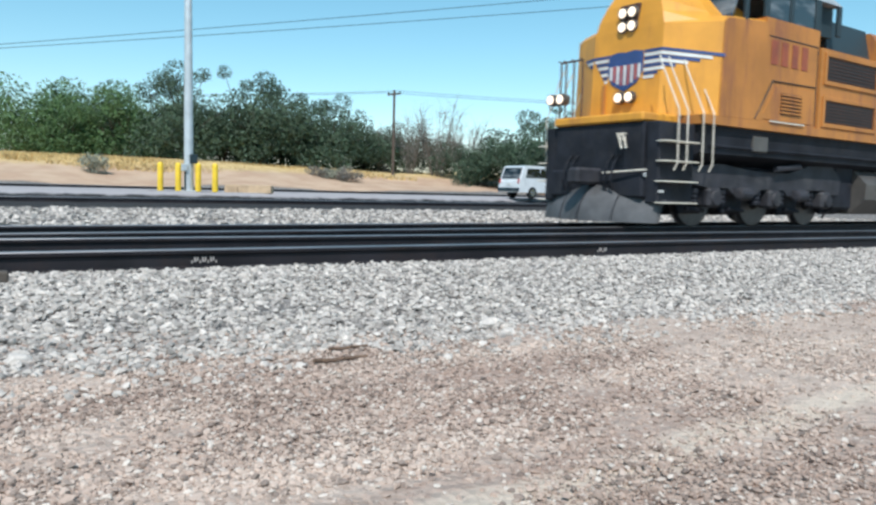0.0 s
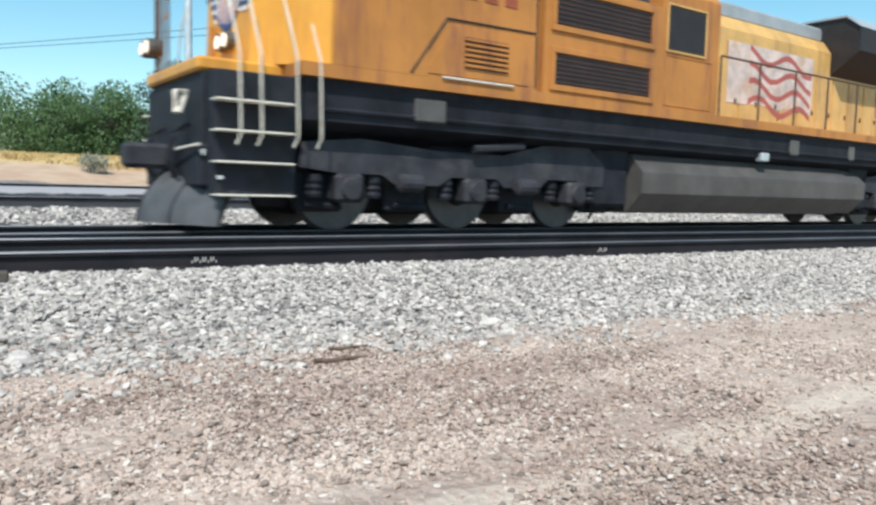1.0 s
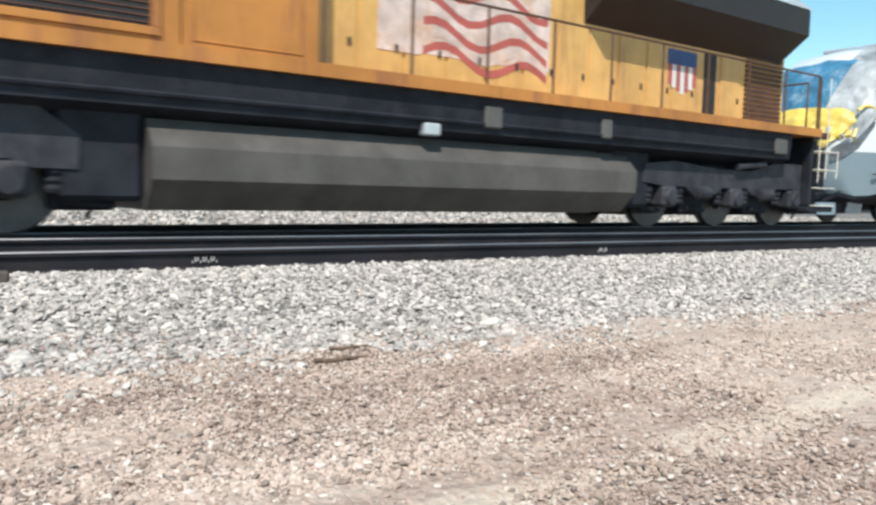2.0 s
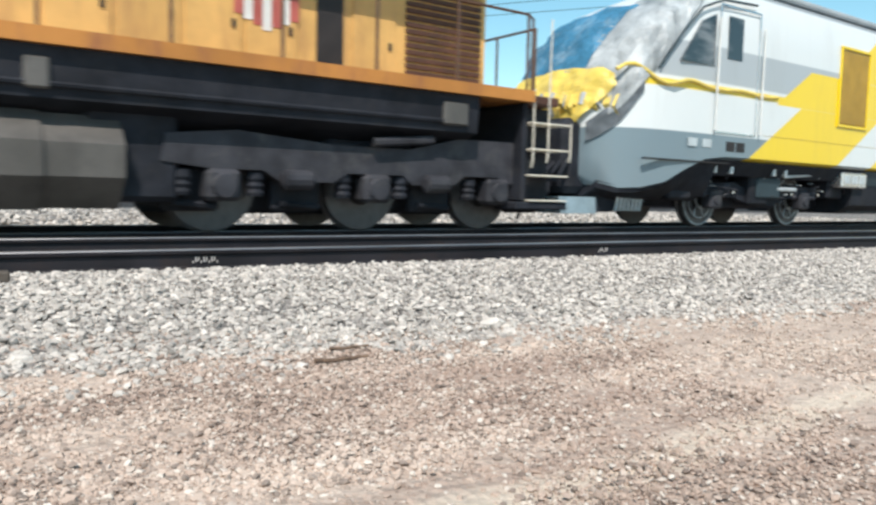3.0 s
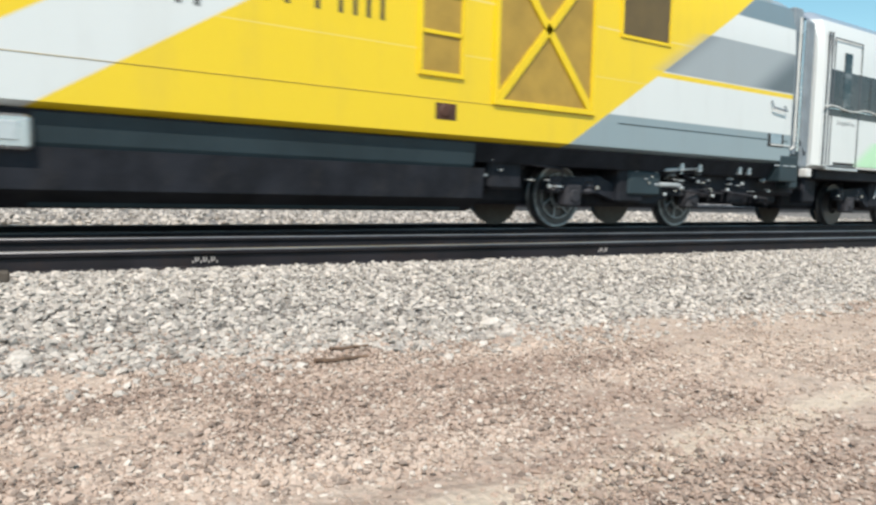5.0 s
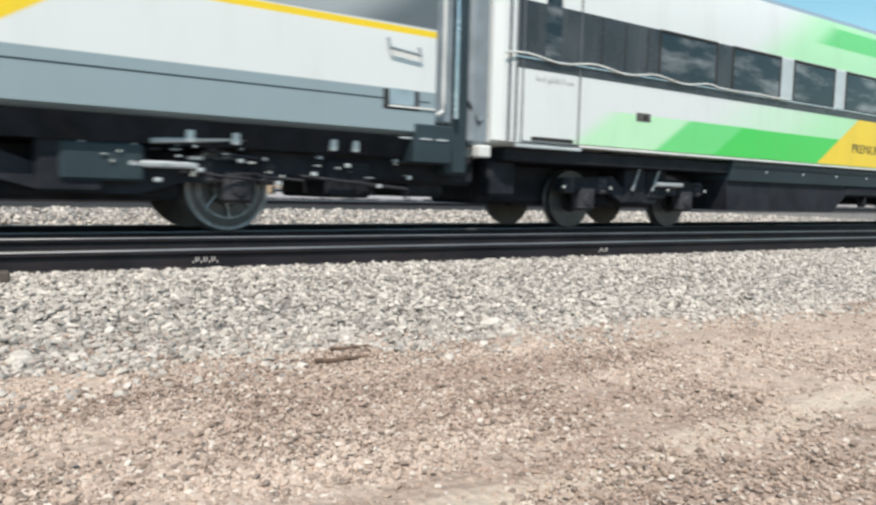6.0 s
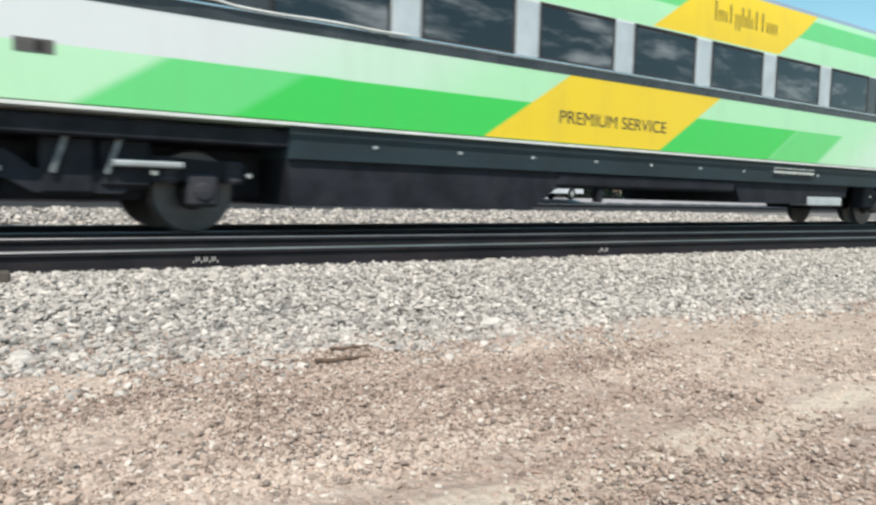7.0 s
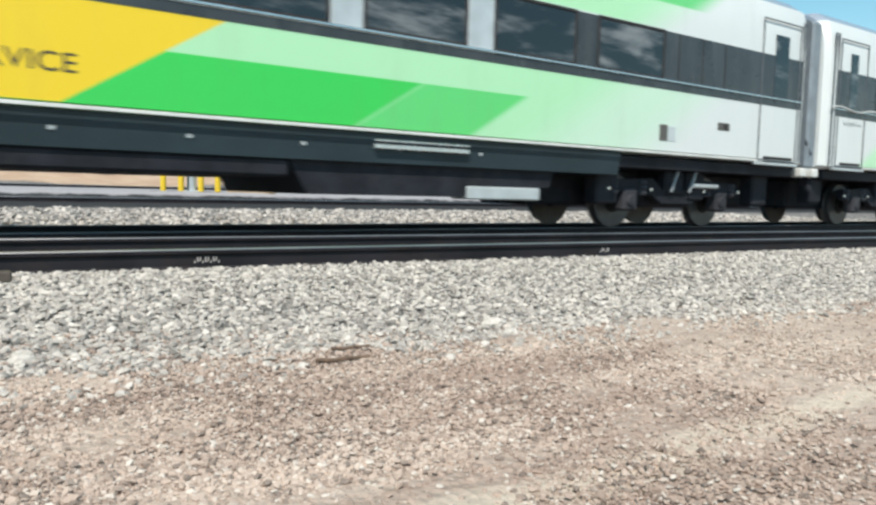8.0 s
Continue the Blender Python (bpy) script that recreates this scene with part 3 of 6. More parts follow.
# ---- beyond the tracks ----
def build_pole():
    pole = root("light_pole", "tall pale steel pole with a grey control box", "pole", at=pose(9.94, 32.34, 0.24))
    s = Shape()
    s.smooth = True
    part("shaft", s.tube([(0, 0, 0.05), (0, 0, 6), (0, 0, 14)], 0.20, 16, 0.13), "steel", pole)
    part("base_plate", Shape().box(-0.3, 0.3, -0.3, 0.3, 0.0, 0.07, 0.02), "steel", pole)
    part("control_box", Shape().box(-0.02, 0.30, -0.30, -0.13, 1.22, 1.62, 0.02), "slate", pole, "small grey control box")
    part("control_box", Shape().box(-0.36, -0.10, -0.26, -0.1, 0.9, 1.2, 0.02), "steel", pole, "small grey control box")
    part("strap", Shape().turned([(0.17, 1.3), (0.185, 1.31), (0.185, 1.36), (0.17, 1.37)], 16, "z"), "slate", pole)
    part("conduit", Shape().tube([(-0.2, -0.16, 0.0), (-0.2, -0.16, 0.9)], 0.03), "slate", pole)


build_pole()
thing("plinth", Shape().box(-1.5, 1.35, -0.7, 0.7, -0.12, 0.06, 0.02), "tie", "dark low plinth under the pole", "plinth", at=pose(9.9, 32.4, 0.22, 0, 0, -30))


def build_bollard(at):
    bollard = root("bollard", "yellow steel guard post round the pole", "bollard", "yellow guard posts", at=at)
    s = Shape()
    s.smooth = True
    s.turned([(0.125, -0.1), (0.125, 1.12), (0.115, 1.18), (0.07, 1.23), (0.02, 1.245)], 16, "z")
    part("post", s, "bollard", bollard)
    return bollard


first = build_bollard(pose(8.95, 33.05, 0.26))
for a, b in ((9.57, 32.60), (10.27, 32.10), (10.86, 31.69)):
    copy_thing(first, pose(a, b, 0.26))


def build_barrier():
    wall = root("concrete_block", "low tan concrete block beside the guard posts", "block", at=pose(12.45, 31.8, 0.25, 0, 0, -35))
    part("block", Shape().box(-1.0, 1.0, -0.3, 0.3, 0, 0.36, 0.03), "tan", wall)
    part("end_block", Shape().box(-1.02, -0.45, -0.36, -0.305, 0, 0.30, 0.03), "tan", wall)


build_barrier()


def build_van():
    van = root("van", "white parked van with a dark rear window", "van", at=pose(26.75, 30.9, 0.27))
    body = [(0, 0.32), (0.02, 0.95), (0.12, 1.05), (0.38, 1.72), (0.6, 1.78), (2.9, 1.76), (3.75, 1.10), (4.7, 0.95), (4.8, 0.35)]
    s = Shape()
    s.prism(body, -0.86, 0.86)
    part("body", s, "van", van)
    part("rear_window", Shape().prism([(0.095, 1.08), (0.33, 1.66), (0.31, 1.67), (0.072, 1.09)], -0.70, 0.70), "glass", van, "dark rear window")
    for side in (-1, 1):
        y = 0.86 * side
        for x0, x1 in ((0.55, 1.45), (1.55, 2.45), (2.55, 3.1)):
            part("side_window", Shape().prism([(x0 - 0.1, 1.12), (x0, 1.62), (x1 - (0.25 if x1 > 3 else 0), 1.62), (x1 + 0.05, 1.12)], min(y, y + 0.012 * side), max(y, y + 0.012 * side)), "glass", van, "dark side window")
        part("tail_lamp", Shape().box(-0.02, 0.07, 0.76 * side - 0.05, 0.76 * side + 0.05, 0.8, 1.05, 0.02), "tail", van, "red tail lamp")
        for x in (0.95, 3.85):
            w = Shape()
            w.smooth = True
            w.turned([(0.1, -0.1), (0.29, -0.1), (0.33, -0.06), (0.33, 0.06), (0.29, 0.1), (0.1, 0.1)], 20, "y", (x, 0.78 * side, 0.33))
            wheel = part("wheel", w, "tyre", van, "black tyre")
            part("hub", Shape().turned([(0.02, -0.012), (0.18, 0), (0.18, 0.02)] if side > 0 else [(0.18, -0.02), (0.18, 0), (0.02, 0.012)], 14, "y", (x, 0.89 * side, 0.33)), "chrome", wheel)
    part("bumper", Shape().box(-0.12, 0.1, -0.84, 0.84, 0.38, 0.58, 0.04), "slate", van, "grey rear bumper")
    part("plate", Shape().box(-0.03, 0.0, -0.16, 0.16, 0.72, 0.82, 0.005), "white", van, "pale plate")


build_van()


def leaf_cloud(rng, blobs, count, size):
    """Small bent leaf clumps spread through the blobs, thicker towards their skins."""
    s = Shape()
    verts, faces = [], []
    total = sum(b[3] ** 2 for b in blobs)
    for cx, cy, cz, r in blobs:
        for _ in range(int(count * r * r / total)):
            d = rng.normal(size=3)
            d /= np.linalg.norm(d)
            p = np.array((cx, cy, cz)) + d * r * (0.45 + 0.65 * rng.random() ** 0.6) * np.array((1, 1, 0.8))
            a = rng.normal(size=3)
            a /= np.linalg.norm(a)
            b = np.cross(a, rng.normal(size=3))
            b /= np.linalg.norm(b)
            n = np.cross(a, b)
            w = size * (0.5 + rng.random())
            k = len(verts)
            verts += [tuple(p - a * w), tuple(p + b * w * 0.5 + n * w * 0.2), tuple(p + a * w), tuple(p - b * w * 0.5 + n * w * 0.2)]
            faces += [(k, k + 1, k + 2), (k, k + 2, k + 3)]
    return s.add(verts, faces)


def build_tree(name, label, seed, height, spread, material, leaves, size, airy=0.0, at=None, group="trees on the bank"):
    rng = np.random.default_rng(seed)
    tree = root(name, label, "tree", group, at=at)
    wood, blobs = Shape(), []
    for k in range(3):
        a = rng.random() * 6.28
        lean = spread * (0.12 + 0.15 * rng.random())
        mid = (lean * math.cos(a), lean * math.sin(a), height * 0.32)
        wood.tube([(0.12 * math.cos(a), 0.12 * math.sin(a), -0.3), (mid[0] * 0.4, mid[1] * 0.4, height * 0.16), mid], 0.16, 6, 0.09)
        for j in range(4):
            b = a + (rng.random() - 0.5) * 2.6
            reach = spread * (0.35 + 0.6 * rng.random())
            tip = (reach * math.cos(b), reach * math.sin(b), height * (0.45 + 0.48 * rng.random()))
            wood.tube([mid, tuple((mid[i] + tip[i]) / 2 + (0.2 if i == 2 else 0) for i in range(3)), tip], 0.08, 5, 0.02)
            blobs.append((*tip, spread * (0.20 + 0.26 * rng.random()) * (1 - 0.45 * airy)))
    for k in range(int(13 * (1 - airy)) + 3):
        a, q = rng.random() * 6.28, spread * rng.random() ** 0.5 * 0.9
        blobs.append((q * math.cos(a), q * math.sin(a), height * (0.05 + 0.62 * rng.random() * (1 - 0.5 * q / spread)), spread * (0.25 + 0.2 * rng.random())))
    part("trunk", wood, "bark", tree, "forked grey-brown trunk and limbs")
    part("crown", leaf_cloud(rng, blobs, leaves, size), material, tree)
    return tree


def toward(px, depth):
    """A place on the ground seen that far to the side, that deep into the view."""
    a = radians(35.61)
    side = (px - 784) / 1335.5 * depth
    return side * math.cos(a) + depth * math.sin(a), -side * math.sin(a) + depth * math.cos(a)


def plant(tree, px, depth, turn, scale):
    x, y = toward(px, depth)
    ob = copy_thing(tree, pose(x, y, float(ground_height(np.array(x), np.array(y))) - 0.1, 0, 0, turn))
    ob.scale = (scale, scale, scale)
    return ob


x, y = toward(60, 66)
fresh = build_tree("mesquite_tree", "broad fresh green mesquite tree on the bank", 11, 6.6, 4.4, "leaf_fresh", 9000, 0.135, at=pose(x, y, 2.3))
x, y = toward(330, 70)
airy = build_tree("palo_verde_tree", "tall airy tree with thin olive foliage", 23, 9.4, 4.4, "leaf_olive", 5000, 0.12, 0.8, at=pose(x, y, 2.4))
x, y = toward(470, 66)
olive = build_tree("mesquite_tree", "dense dusty olive mesquite tree on the bank", 37, 6.4, 4.3, "leaf_olive", 9000, 0.135, at=pose(x, y, 2.3))
for px, dp, turn, k in ((-60, 70, 40, 1.05), (150, 71, 130, 1.10), (215, 66, 250, 0.92), (270, 74, 10, 1.0), (-150, 66, 80, 1.0), (110, 64, 300, 0.75)):
    plant(fresh, px, dp, turn, k)
for px, dp, turn, k in ((445, 72, 150, 0.98), (560, 73, 70, 0.78), (975, 72, 210, 0.85)):
    plant(airy, px, dp, turn, k)
for px, dp, turn, k in ((330, 64, 60, 0.95), (395, 66, 110, 1.0), (535, 66, 200, 0.95), (600, 68, 20, 0.86), (650, 72, 320, 0.74), (850, 68, 100, 0.66), (905, 66, 170, 0.78), (960, 67, 240, 0.95),
                        (1030, 66, 280, 1.05), (1110, 68, 30, 1.0), (1200, 66, 140, 1.05), (1300, 69, 190, 1.0), (1400, 66, 60, 1.0), (1500, 68, 330, 1.05), (1600, 66, 110, 1.0),
                        (240, 70, 330, 0.95), (160, 76, 20, 1.0), (500, 76, 50, 1.0), (700, 74, 50, 0.72), (780, 74, 150, 0.62)):
    plant(olive, px, dp, turn, k)


def build_brush():
    """Low brush that closes the foot of the trees."""
    rng = np.random.default_rng(44)
    blobs = []
    for k in range(95):
        px = -170 + 19 * k
        bx, by = toward(px, 71 + rng.normal() * 1.2)
        blobs.append((bx, by, 3.0 + 0.5 * rng.random(), 1.1 + 0.6 * rng.random()))
    thing("brush", leaf_cloud(rng, blobs, 16000, 0.15), "leaf_olive", "low dusty brush at the foot of the trees", "brush", kind="stuff")


build_brush()


def build_bare_tree(at):
    rng = np.random.default_rng(71)
    tree = root("bare_tree", "leafless grey-brown tree with fine twigs", "tree", "trees on the bank", at=at)
    limbs, twigs = Shape(), Shape()
    for k in range(14):
        a, r = rng.random() * 6.28, 0.6 + 2.4 * rng.random()
        tip = (r * math.cos(a), r * math.sin(a), 3.0 + 3.2 * rng.random())
        mid = (tip[0] * 0.5, tip[1] * 0.5, 1.2 + 0.9 * rng.random())
        limbs.tube([(0.3 * math.cos(a), 0.3 * math.sin(a), -0.2), mid, tip], 0.05, 5, 0.015)
        for j in range(46):
            f = -0.4 + 1.4 * rng.random()
            p = [mid[i] + (tip[i] - mid[i]) * f for i in range(3)]
            d = rng.normal(size=3) * 0.38 + np.array((0, 0, 0.42))
            q = [p[i] + d[i] for i in range(3)]
            twigs.tube([p, q, [q[i] + d[i] * 0.7 + rng.normal() * 0.15 for i in range(3)]], 0.016, 3, 0.006)
    part("trunk", limbs, "twig", tree)
    part("twig_tangle", twigs, "twig", tree, "tangle of bare twigs")
    return tree


for px, dp, k in ((775, 70, 1.0), (732, 70, 0.8), (822, 69, 0.76), (684, 71, 0.7), (858, 69, 0.66)):
    x, y = toward(px, dp)
    b = build_bare_tree(pose(x, y, 2.2, 0, 0, px))
    b.scale = (k, k, k)


def build_bush(px, depth, r, seed, material, label):
    rng = np.random.default_rng(seed)
    x, y = toward(px, depth)
    bush = root("bush", label, "bush", "bushes on the sand bank", at=pose(x, y, float(ground_height(np.array(x), np.array(y))) - 0.1))
    blobs = [((rng.random() - 0.5) * r * 1.3, (rng.random() - 0.5) * r * 1.3, r * (0.3 + 0.55 * rng.random()), r * (0.4 + 0.25 * rng.random())) for _ in range(7)]
    part("crown", leaf_cloud(rng, blobs, 900, 0.09), material, bush)
    s = Shape()
    for b in blobs:
        s.tube([(0, 0, 0), b[:3]], 0.02, 4, 0.008)
    part("stems", s, "bark", bush)


build_bush(161, 48.6, 1.12, 4, "leaf_grey", "round grey-green desert bush on the sand")
build_bush(572, 59.3, 0.85, 6, "twig", "low grey brush on the bank")
build_bush(597, 59.3, 0.95, 7, "leaf_grey", "low grey brush on the bank")
build_bush(621, 59, 1.05, 8, "twig", "dry brown brush pile on the bank")


def build_straw():
    rng = np.random.default_rng(9)
    s, verts, faces = Shape(), [], []
    for _ in range(26000):
        px, dp = rng.uniform(-80, 1100), rng.uniform(50, 66)
        x, y = toward(px, dp)
        if y < 54.5:
            continue
        z = float(np.interp(y, [47, 53, 58, 66, 100], [0.30, 1.25, 2.2, 2.7, 2.4]))
        h, a = rng.uniform(0.06, 0.26), rng.random() * 6.28
        k = len(verts)
        verts += [(x - 0.07 * math.cos(a), y - 0.07 * math.sin(a), z - 0.15), (x + 0.07 * math.cos(a), y + 0.07 * math.sin(a), z - 0.15), (x + rng.normal() * 0.15, y + rng.normal() * 0.15, z + h)]
        faces.append((k, k + 1, k + 2))
    s.add(verts, faces)
    thing("dry_grass", s, "straw", "dry yellow grass along the top of the bank", "grass", kind="stuff")


build_straw()


def build_utility_pole(at):
    pole = root("utility_pole", "weathered wooden utility pole with a crossarm", "pole", "power line poles", at=at)
    part("shaft", Shape().tube([(0, 0, -1), (0, 0, 7.3)], 0.14, 10, 0.10), "timber", pole)
    part("crossarm", Shape().box(-0.08, 0.08, -0.85, 0.85, 6.88, 7.02, 0.02), "timber", pole)
    for y in (-0.75, 0.75):
        part("insulator", Shape().turned([(0.03, 7.02), (0.06, 7.07), (0.06, 7.15), (0.03, 7.2)], 8, "z", (0, y, 0)), "slate", pole)
    return pole


x, y = toward(700, 67)
build_utility_pole(pose(x, y, 2.1, 0, 0, 10))
HEADS = [(toward(-420, 76), 9.9), (toward(700, 67), 9.25), (toward(1800, 62), 8.9)]
for side in (-0.75, 0.75):
    s = Shape()
    for (a, za), (b, zb) in zip(HEADS, HEADS[1:]):
        s.tube([(a[0] + (b[0] - a[0]) * k / 12, a[1] + (b[1] - a[1]) * k / 12 + side, za + (zb - za) * k / 12 - 0.8 * (1 - (k / 6 - 1) ** 2)) for k in range(13)], 0.018, 4)
    thing("power_cable", s, "slate", "thin dark power cable between wooden poles", "cable", "power cables")
for h0, h1 in ((6.4, 17.3), (6.6, 16.1)):
    a, b = toward(-900, 50), toward(1900, 50)
    s = Shape().tube([(a[0] + (b[0] - a[0]) * k / 20, a[1] + (b[1] - a[1]) * k / 20, h0 + (h1 - h0) * k / 20 - 0.5 * (1 - (k / 10 - 1) ** 2)) for k in range(21)], 0.024, 4)
    thing("power_cable", s, "slate", "thin dark overhead cable crossing the sky", "cable", "power cables")


# ---- the train ----
ROLLING = []      # (wheelset, x, radius)


def build_wheelset(truck, x, r, dx, disc=False):
    """Two wheels on an axle, turning about its own centre."""
    s = Shape()
    s.smooth = True
    s.tube([(0, -1.0, 0), (0, 1.0, 0)], 0.09, 12)
    for side in (-1, 1):
        p = [(0.10, 0.09), (0.20, 0.075), (0.22, 0.045), (r - 0.10, 0.03), (r - 0.075, 0.065)]
        q = [(r - 0.06, -0.065), (r - 0.10, -0.03), (0.22, -0.045), (0.20, -0.06), (0.10, -0.08)]
        s.turned([(a, side * (0.76 + b)) for a, b in p + q], 32)
        for k in range(6):
            a = 2 * math.pi * k / 6
            s.tube([(0.16 * math.cos(a), side * 0.84, 0.16 * math.sin(a)), (0.16 * math.cos(a), side * 0.87, 0.16 * math.sin(a))], 0.02, 6)
    wheel = part("wheelset", s, "wheel", truck)
    wheel.matrix_basis = pose(x - dx, 0, r)
    t = Shape()
    t.smooth = True
    for side in (-1, 1):
        t.turned([(r - 0.075, side * 0.825), (r - 0.004, side * 0.822), (r, side * 0.81), (r, side * 0.72), (r + 0.028, side * 0.705), (r + 0.028, side * 0.685), (r - 0.06, side * 0.69)], 32)
    # the tread and flange are the same rigid wheel, in bright metal
    me = t.mesh("tread")
    base = len(wheel.data.materials)
    wheel.data.materials.append(M["tread"])
    if disc:
        me2 = Shape()
        for side in (-1, 1):
            me2.ring(0.13, 0.19, side * 0.87, side * 0.88)
            me2.ring(r - 0.17, r - 0.145, side * 0.845, side * 0.86)
            me2.ring(r - 0.05, r - 0.015, side * 0.826, side * 0.838)
            for k in range(7):
                a = 2 * math.pi * k / 7
                me2.tube([(0.14 * math.cos(a), side * 0.866, 0.14 * math.sin(a)), ((r - 0.15) * math.cos(a + 0.3), side * 0.866, (r - 0.15) * math.sin(a + 0.3))], 0.018, 5)
        wheel.data.materials.append(M["disc"])
    bm = bmesh.new()
    bm.from_mesh(wheel.data)
    k = len(bm.faces)
    bm.from_mesh(me)
    bm.faces.ensure_lookup_table()
    for f in bm.faces[k:]:
        f.material_index = base
    if disc:
        k = len(bm.faces)
        bm.from_mesh(me2.mesh("disc"))
        bm.faces.ensure_lookup_table()
        for f in bm.faces[k:]:
            f.material_index = base + 1
    bm.to_mesh(wheel.data)
    bm.free()
    ROLLING.append((wheel, x - dx, r))


def bar(dx, pts, r=0.018):
    return Shape(dx).tube(pts, r, 7)


def louvre(dx, x0, x1, y, z0, z1, n, tilt=0.02, t=0.012):
    """Level slats on the side that faces -y."""
    s = Shape(dx)
    for k in range(n):
        z = z0 + (z1 - z0) * (k + 0.5) / n
        s.box(x0, x1, y - tilt, y + 0.004, z - t, z + t, 0.004)
    return s


def frame_bars(dx, x0, x1, y0, y1, z0, z1, w):
    s = Shape(dx)
    s.box(x0, x1, y0, y1, z0, z0 + w, 0.006).box(x0, x1, y0, y1, z1 - w, z1, 0.006)
    s.box(x0, x0 + w, y0, y1, z0 + w, z1 - w, 0.006).box(x1 - w, x1, y0, y1, z0 + w, z1 - w, 0.006)
    return s


def lamp_pair(dx, parent, x, y, z, r, along_y=0.16, axis="x"):
    for k in (0, 1):
        c = (x, y + along_y * (k - 0.5), z)
        house = part("lamp", Shape(dx).turned([(r + 0.02, -0.06), (r + 0.03, 0.0), (r + 0.02, 0.12)], 14, "x", c), "tank", parent, "round lamp housing")
        part("lens", Shape(dx).turned([(0.01, -0.072), (r * 0.7, -0.070), (r, -0.062)], 14, "x", c), "lamp", house, "lit lamp lens")


def build_locomotive():
    X = 11.5
    loco = root("locomotive", "grimy orange-yellow diesel locomotive with black underframe", "locomotive")
    sh = lambda: Shape(-X)
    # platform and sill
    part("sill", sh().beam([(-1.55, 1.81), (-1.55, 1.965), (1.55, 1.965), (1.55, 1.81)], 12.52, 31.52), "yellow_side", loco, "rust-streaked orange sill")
    part("front_platform", sh().box(11.5, 12.519, -1.06, 1.06, 1.81, 1.965, 0.03), "yellow", loco)
    part("underframe", sh().beam([(-1.42, 1.32), (-1.46, 1.808), (1.46, 1.808), (1.42, 1.32), (0.6, 1.05), (-0.6, 1.05)], 12.6, 30.6), "black", loco)
    for z, y in ((1.45, 1.45),):
        part("pipe", sh().tube([(12.8, -y, z), (30.4, -y, z)], 0.03, 6), "black", loco)
    # nose and cab
    nose = sh()
    plan = [(12.87, -1.54), (12.20, -0.80), (12.20, 0.80), (12.50, 1.50), (12.87, 1.54), (14.25, 1.54), (14.25, -1.54)]
    rings = [(0.0, 1.966, 1.0), (0.07, 3.58, 1.0), (0.20, 3.70, 0.97)]
    nose.add([(x + (lean if x < 13 else 0), y * k, z + (0.10 if i == 2 and x > 13 else 0)) for i, (lean, z, k) in enumerate(rings) for x, y in plan],
             [(i * 7 + j, i * 7 + (j + 1) % 7, i * 7 + 7 + (j + 1) % 7, i * 7 + 7 + j) for i in range(2) for j in range(7)] + [tuple(range(6, -1, -1)), tuple(range(14, 21))])
    part("nose", nose, "yellow", loco, "bright orange-yellow nose")
    # raised headlight housing, narrowing towards its top
    tower = [(12.268, 12.86, 0.80, 1.40, 3.55), (12.30, 12.95, 0.74, 1.20, 3.80), (12.36, 13.05, 0.62, 0.92, 4.06), (12.47, 13.3, 0.52, 0.7, 4.28)]
    hs = sh()
    hs.add([p for f, b, wf, wb, z in tower for p in ((f, -wf, z), (f, wf, z), (b, wb, z), (14.3, wb, z + 0.05), (14.3, -wb, z + 0.05), (b, -wb, z))],
           [(a * 6 + k, a * 6 + (k + 1) % 6, a * 6 + 6 + (k + 1) % 6, a * 6 + 6 + k) for a in range(3) for k in range(6)] + [tuple(range(5, -1, -1)), tuple(range(18, 24))])
    part("headlight_housing", hs, "yellow", loco)
    cab = sh().beam([(-1.535, 1.966), (-1.535, 3.86), (1.535, 3.86), (1.535, 1.966)], 14.255, 16.12)
    part("nose_side", sh().prism([(12.90, 1.967), (12.94, 3.57), (13.06, 3.66), (14.25, 3.76), (14.25, 1.967)], -1.552, -1.5405), "yellow_side", loco, "grimy orange nose side, shade in the paint")
    part("cab_side", cab, "yellow_side", loco, "grimy orange cab side, shade in the paint")
    part("cab_roof", sh().beam([(-1.50, 4.46), (-1.30, 4.66), (-0.7, 4.78), (0.7, 4.78), (1.30, 4.66), (1.50, 4.46)], 13.5, 17.0), "roof", loco, "grey cab roof")
    for x0, x1 in ((13.62, 13.74), (14.25, 14.40), (15.1, 15.22), (16.0, 16.2), (16.85, 17.0)):
        for y in (-1.50, 1.44):
            part("cab_pillar", sh().box(x0, x1, y, y + 0.06, 3.62 if x0 < 14 else 3.861, 4.47, 0.01), "slate", loco)
    part("cab_wall", sh().beam([(-1.30, 3.87), (-1.30, 4.46), (1.30, 4.46), (1.30, 3.87)], 16.4, 17.0), "slate", loco)
    for x0, x1 in ((14.42, 15.08), (15.24, 15.98)):
        part("cab_window", sh().box(x0, x1, -1.475, -1.465, 3.87, 4.44, 0.002), "cab_glass", loco, "dark blue cab window")
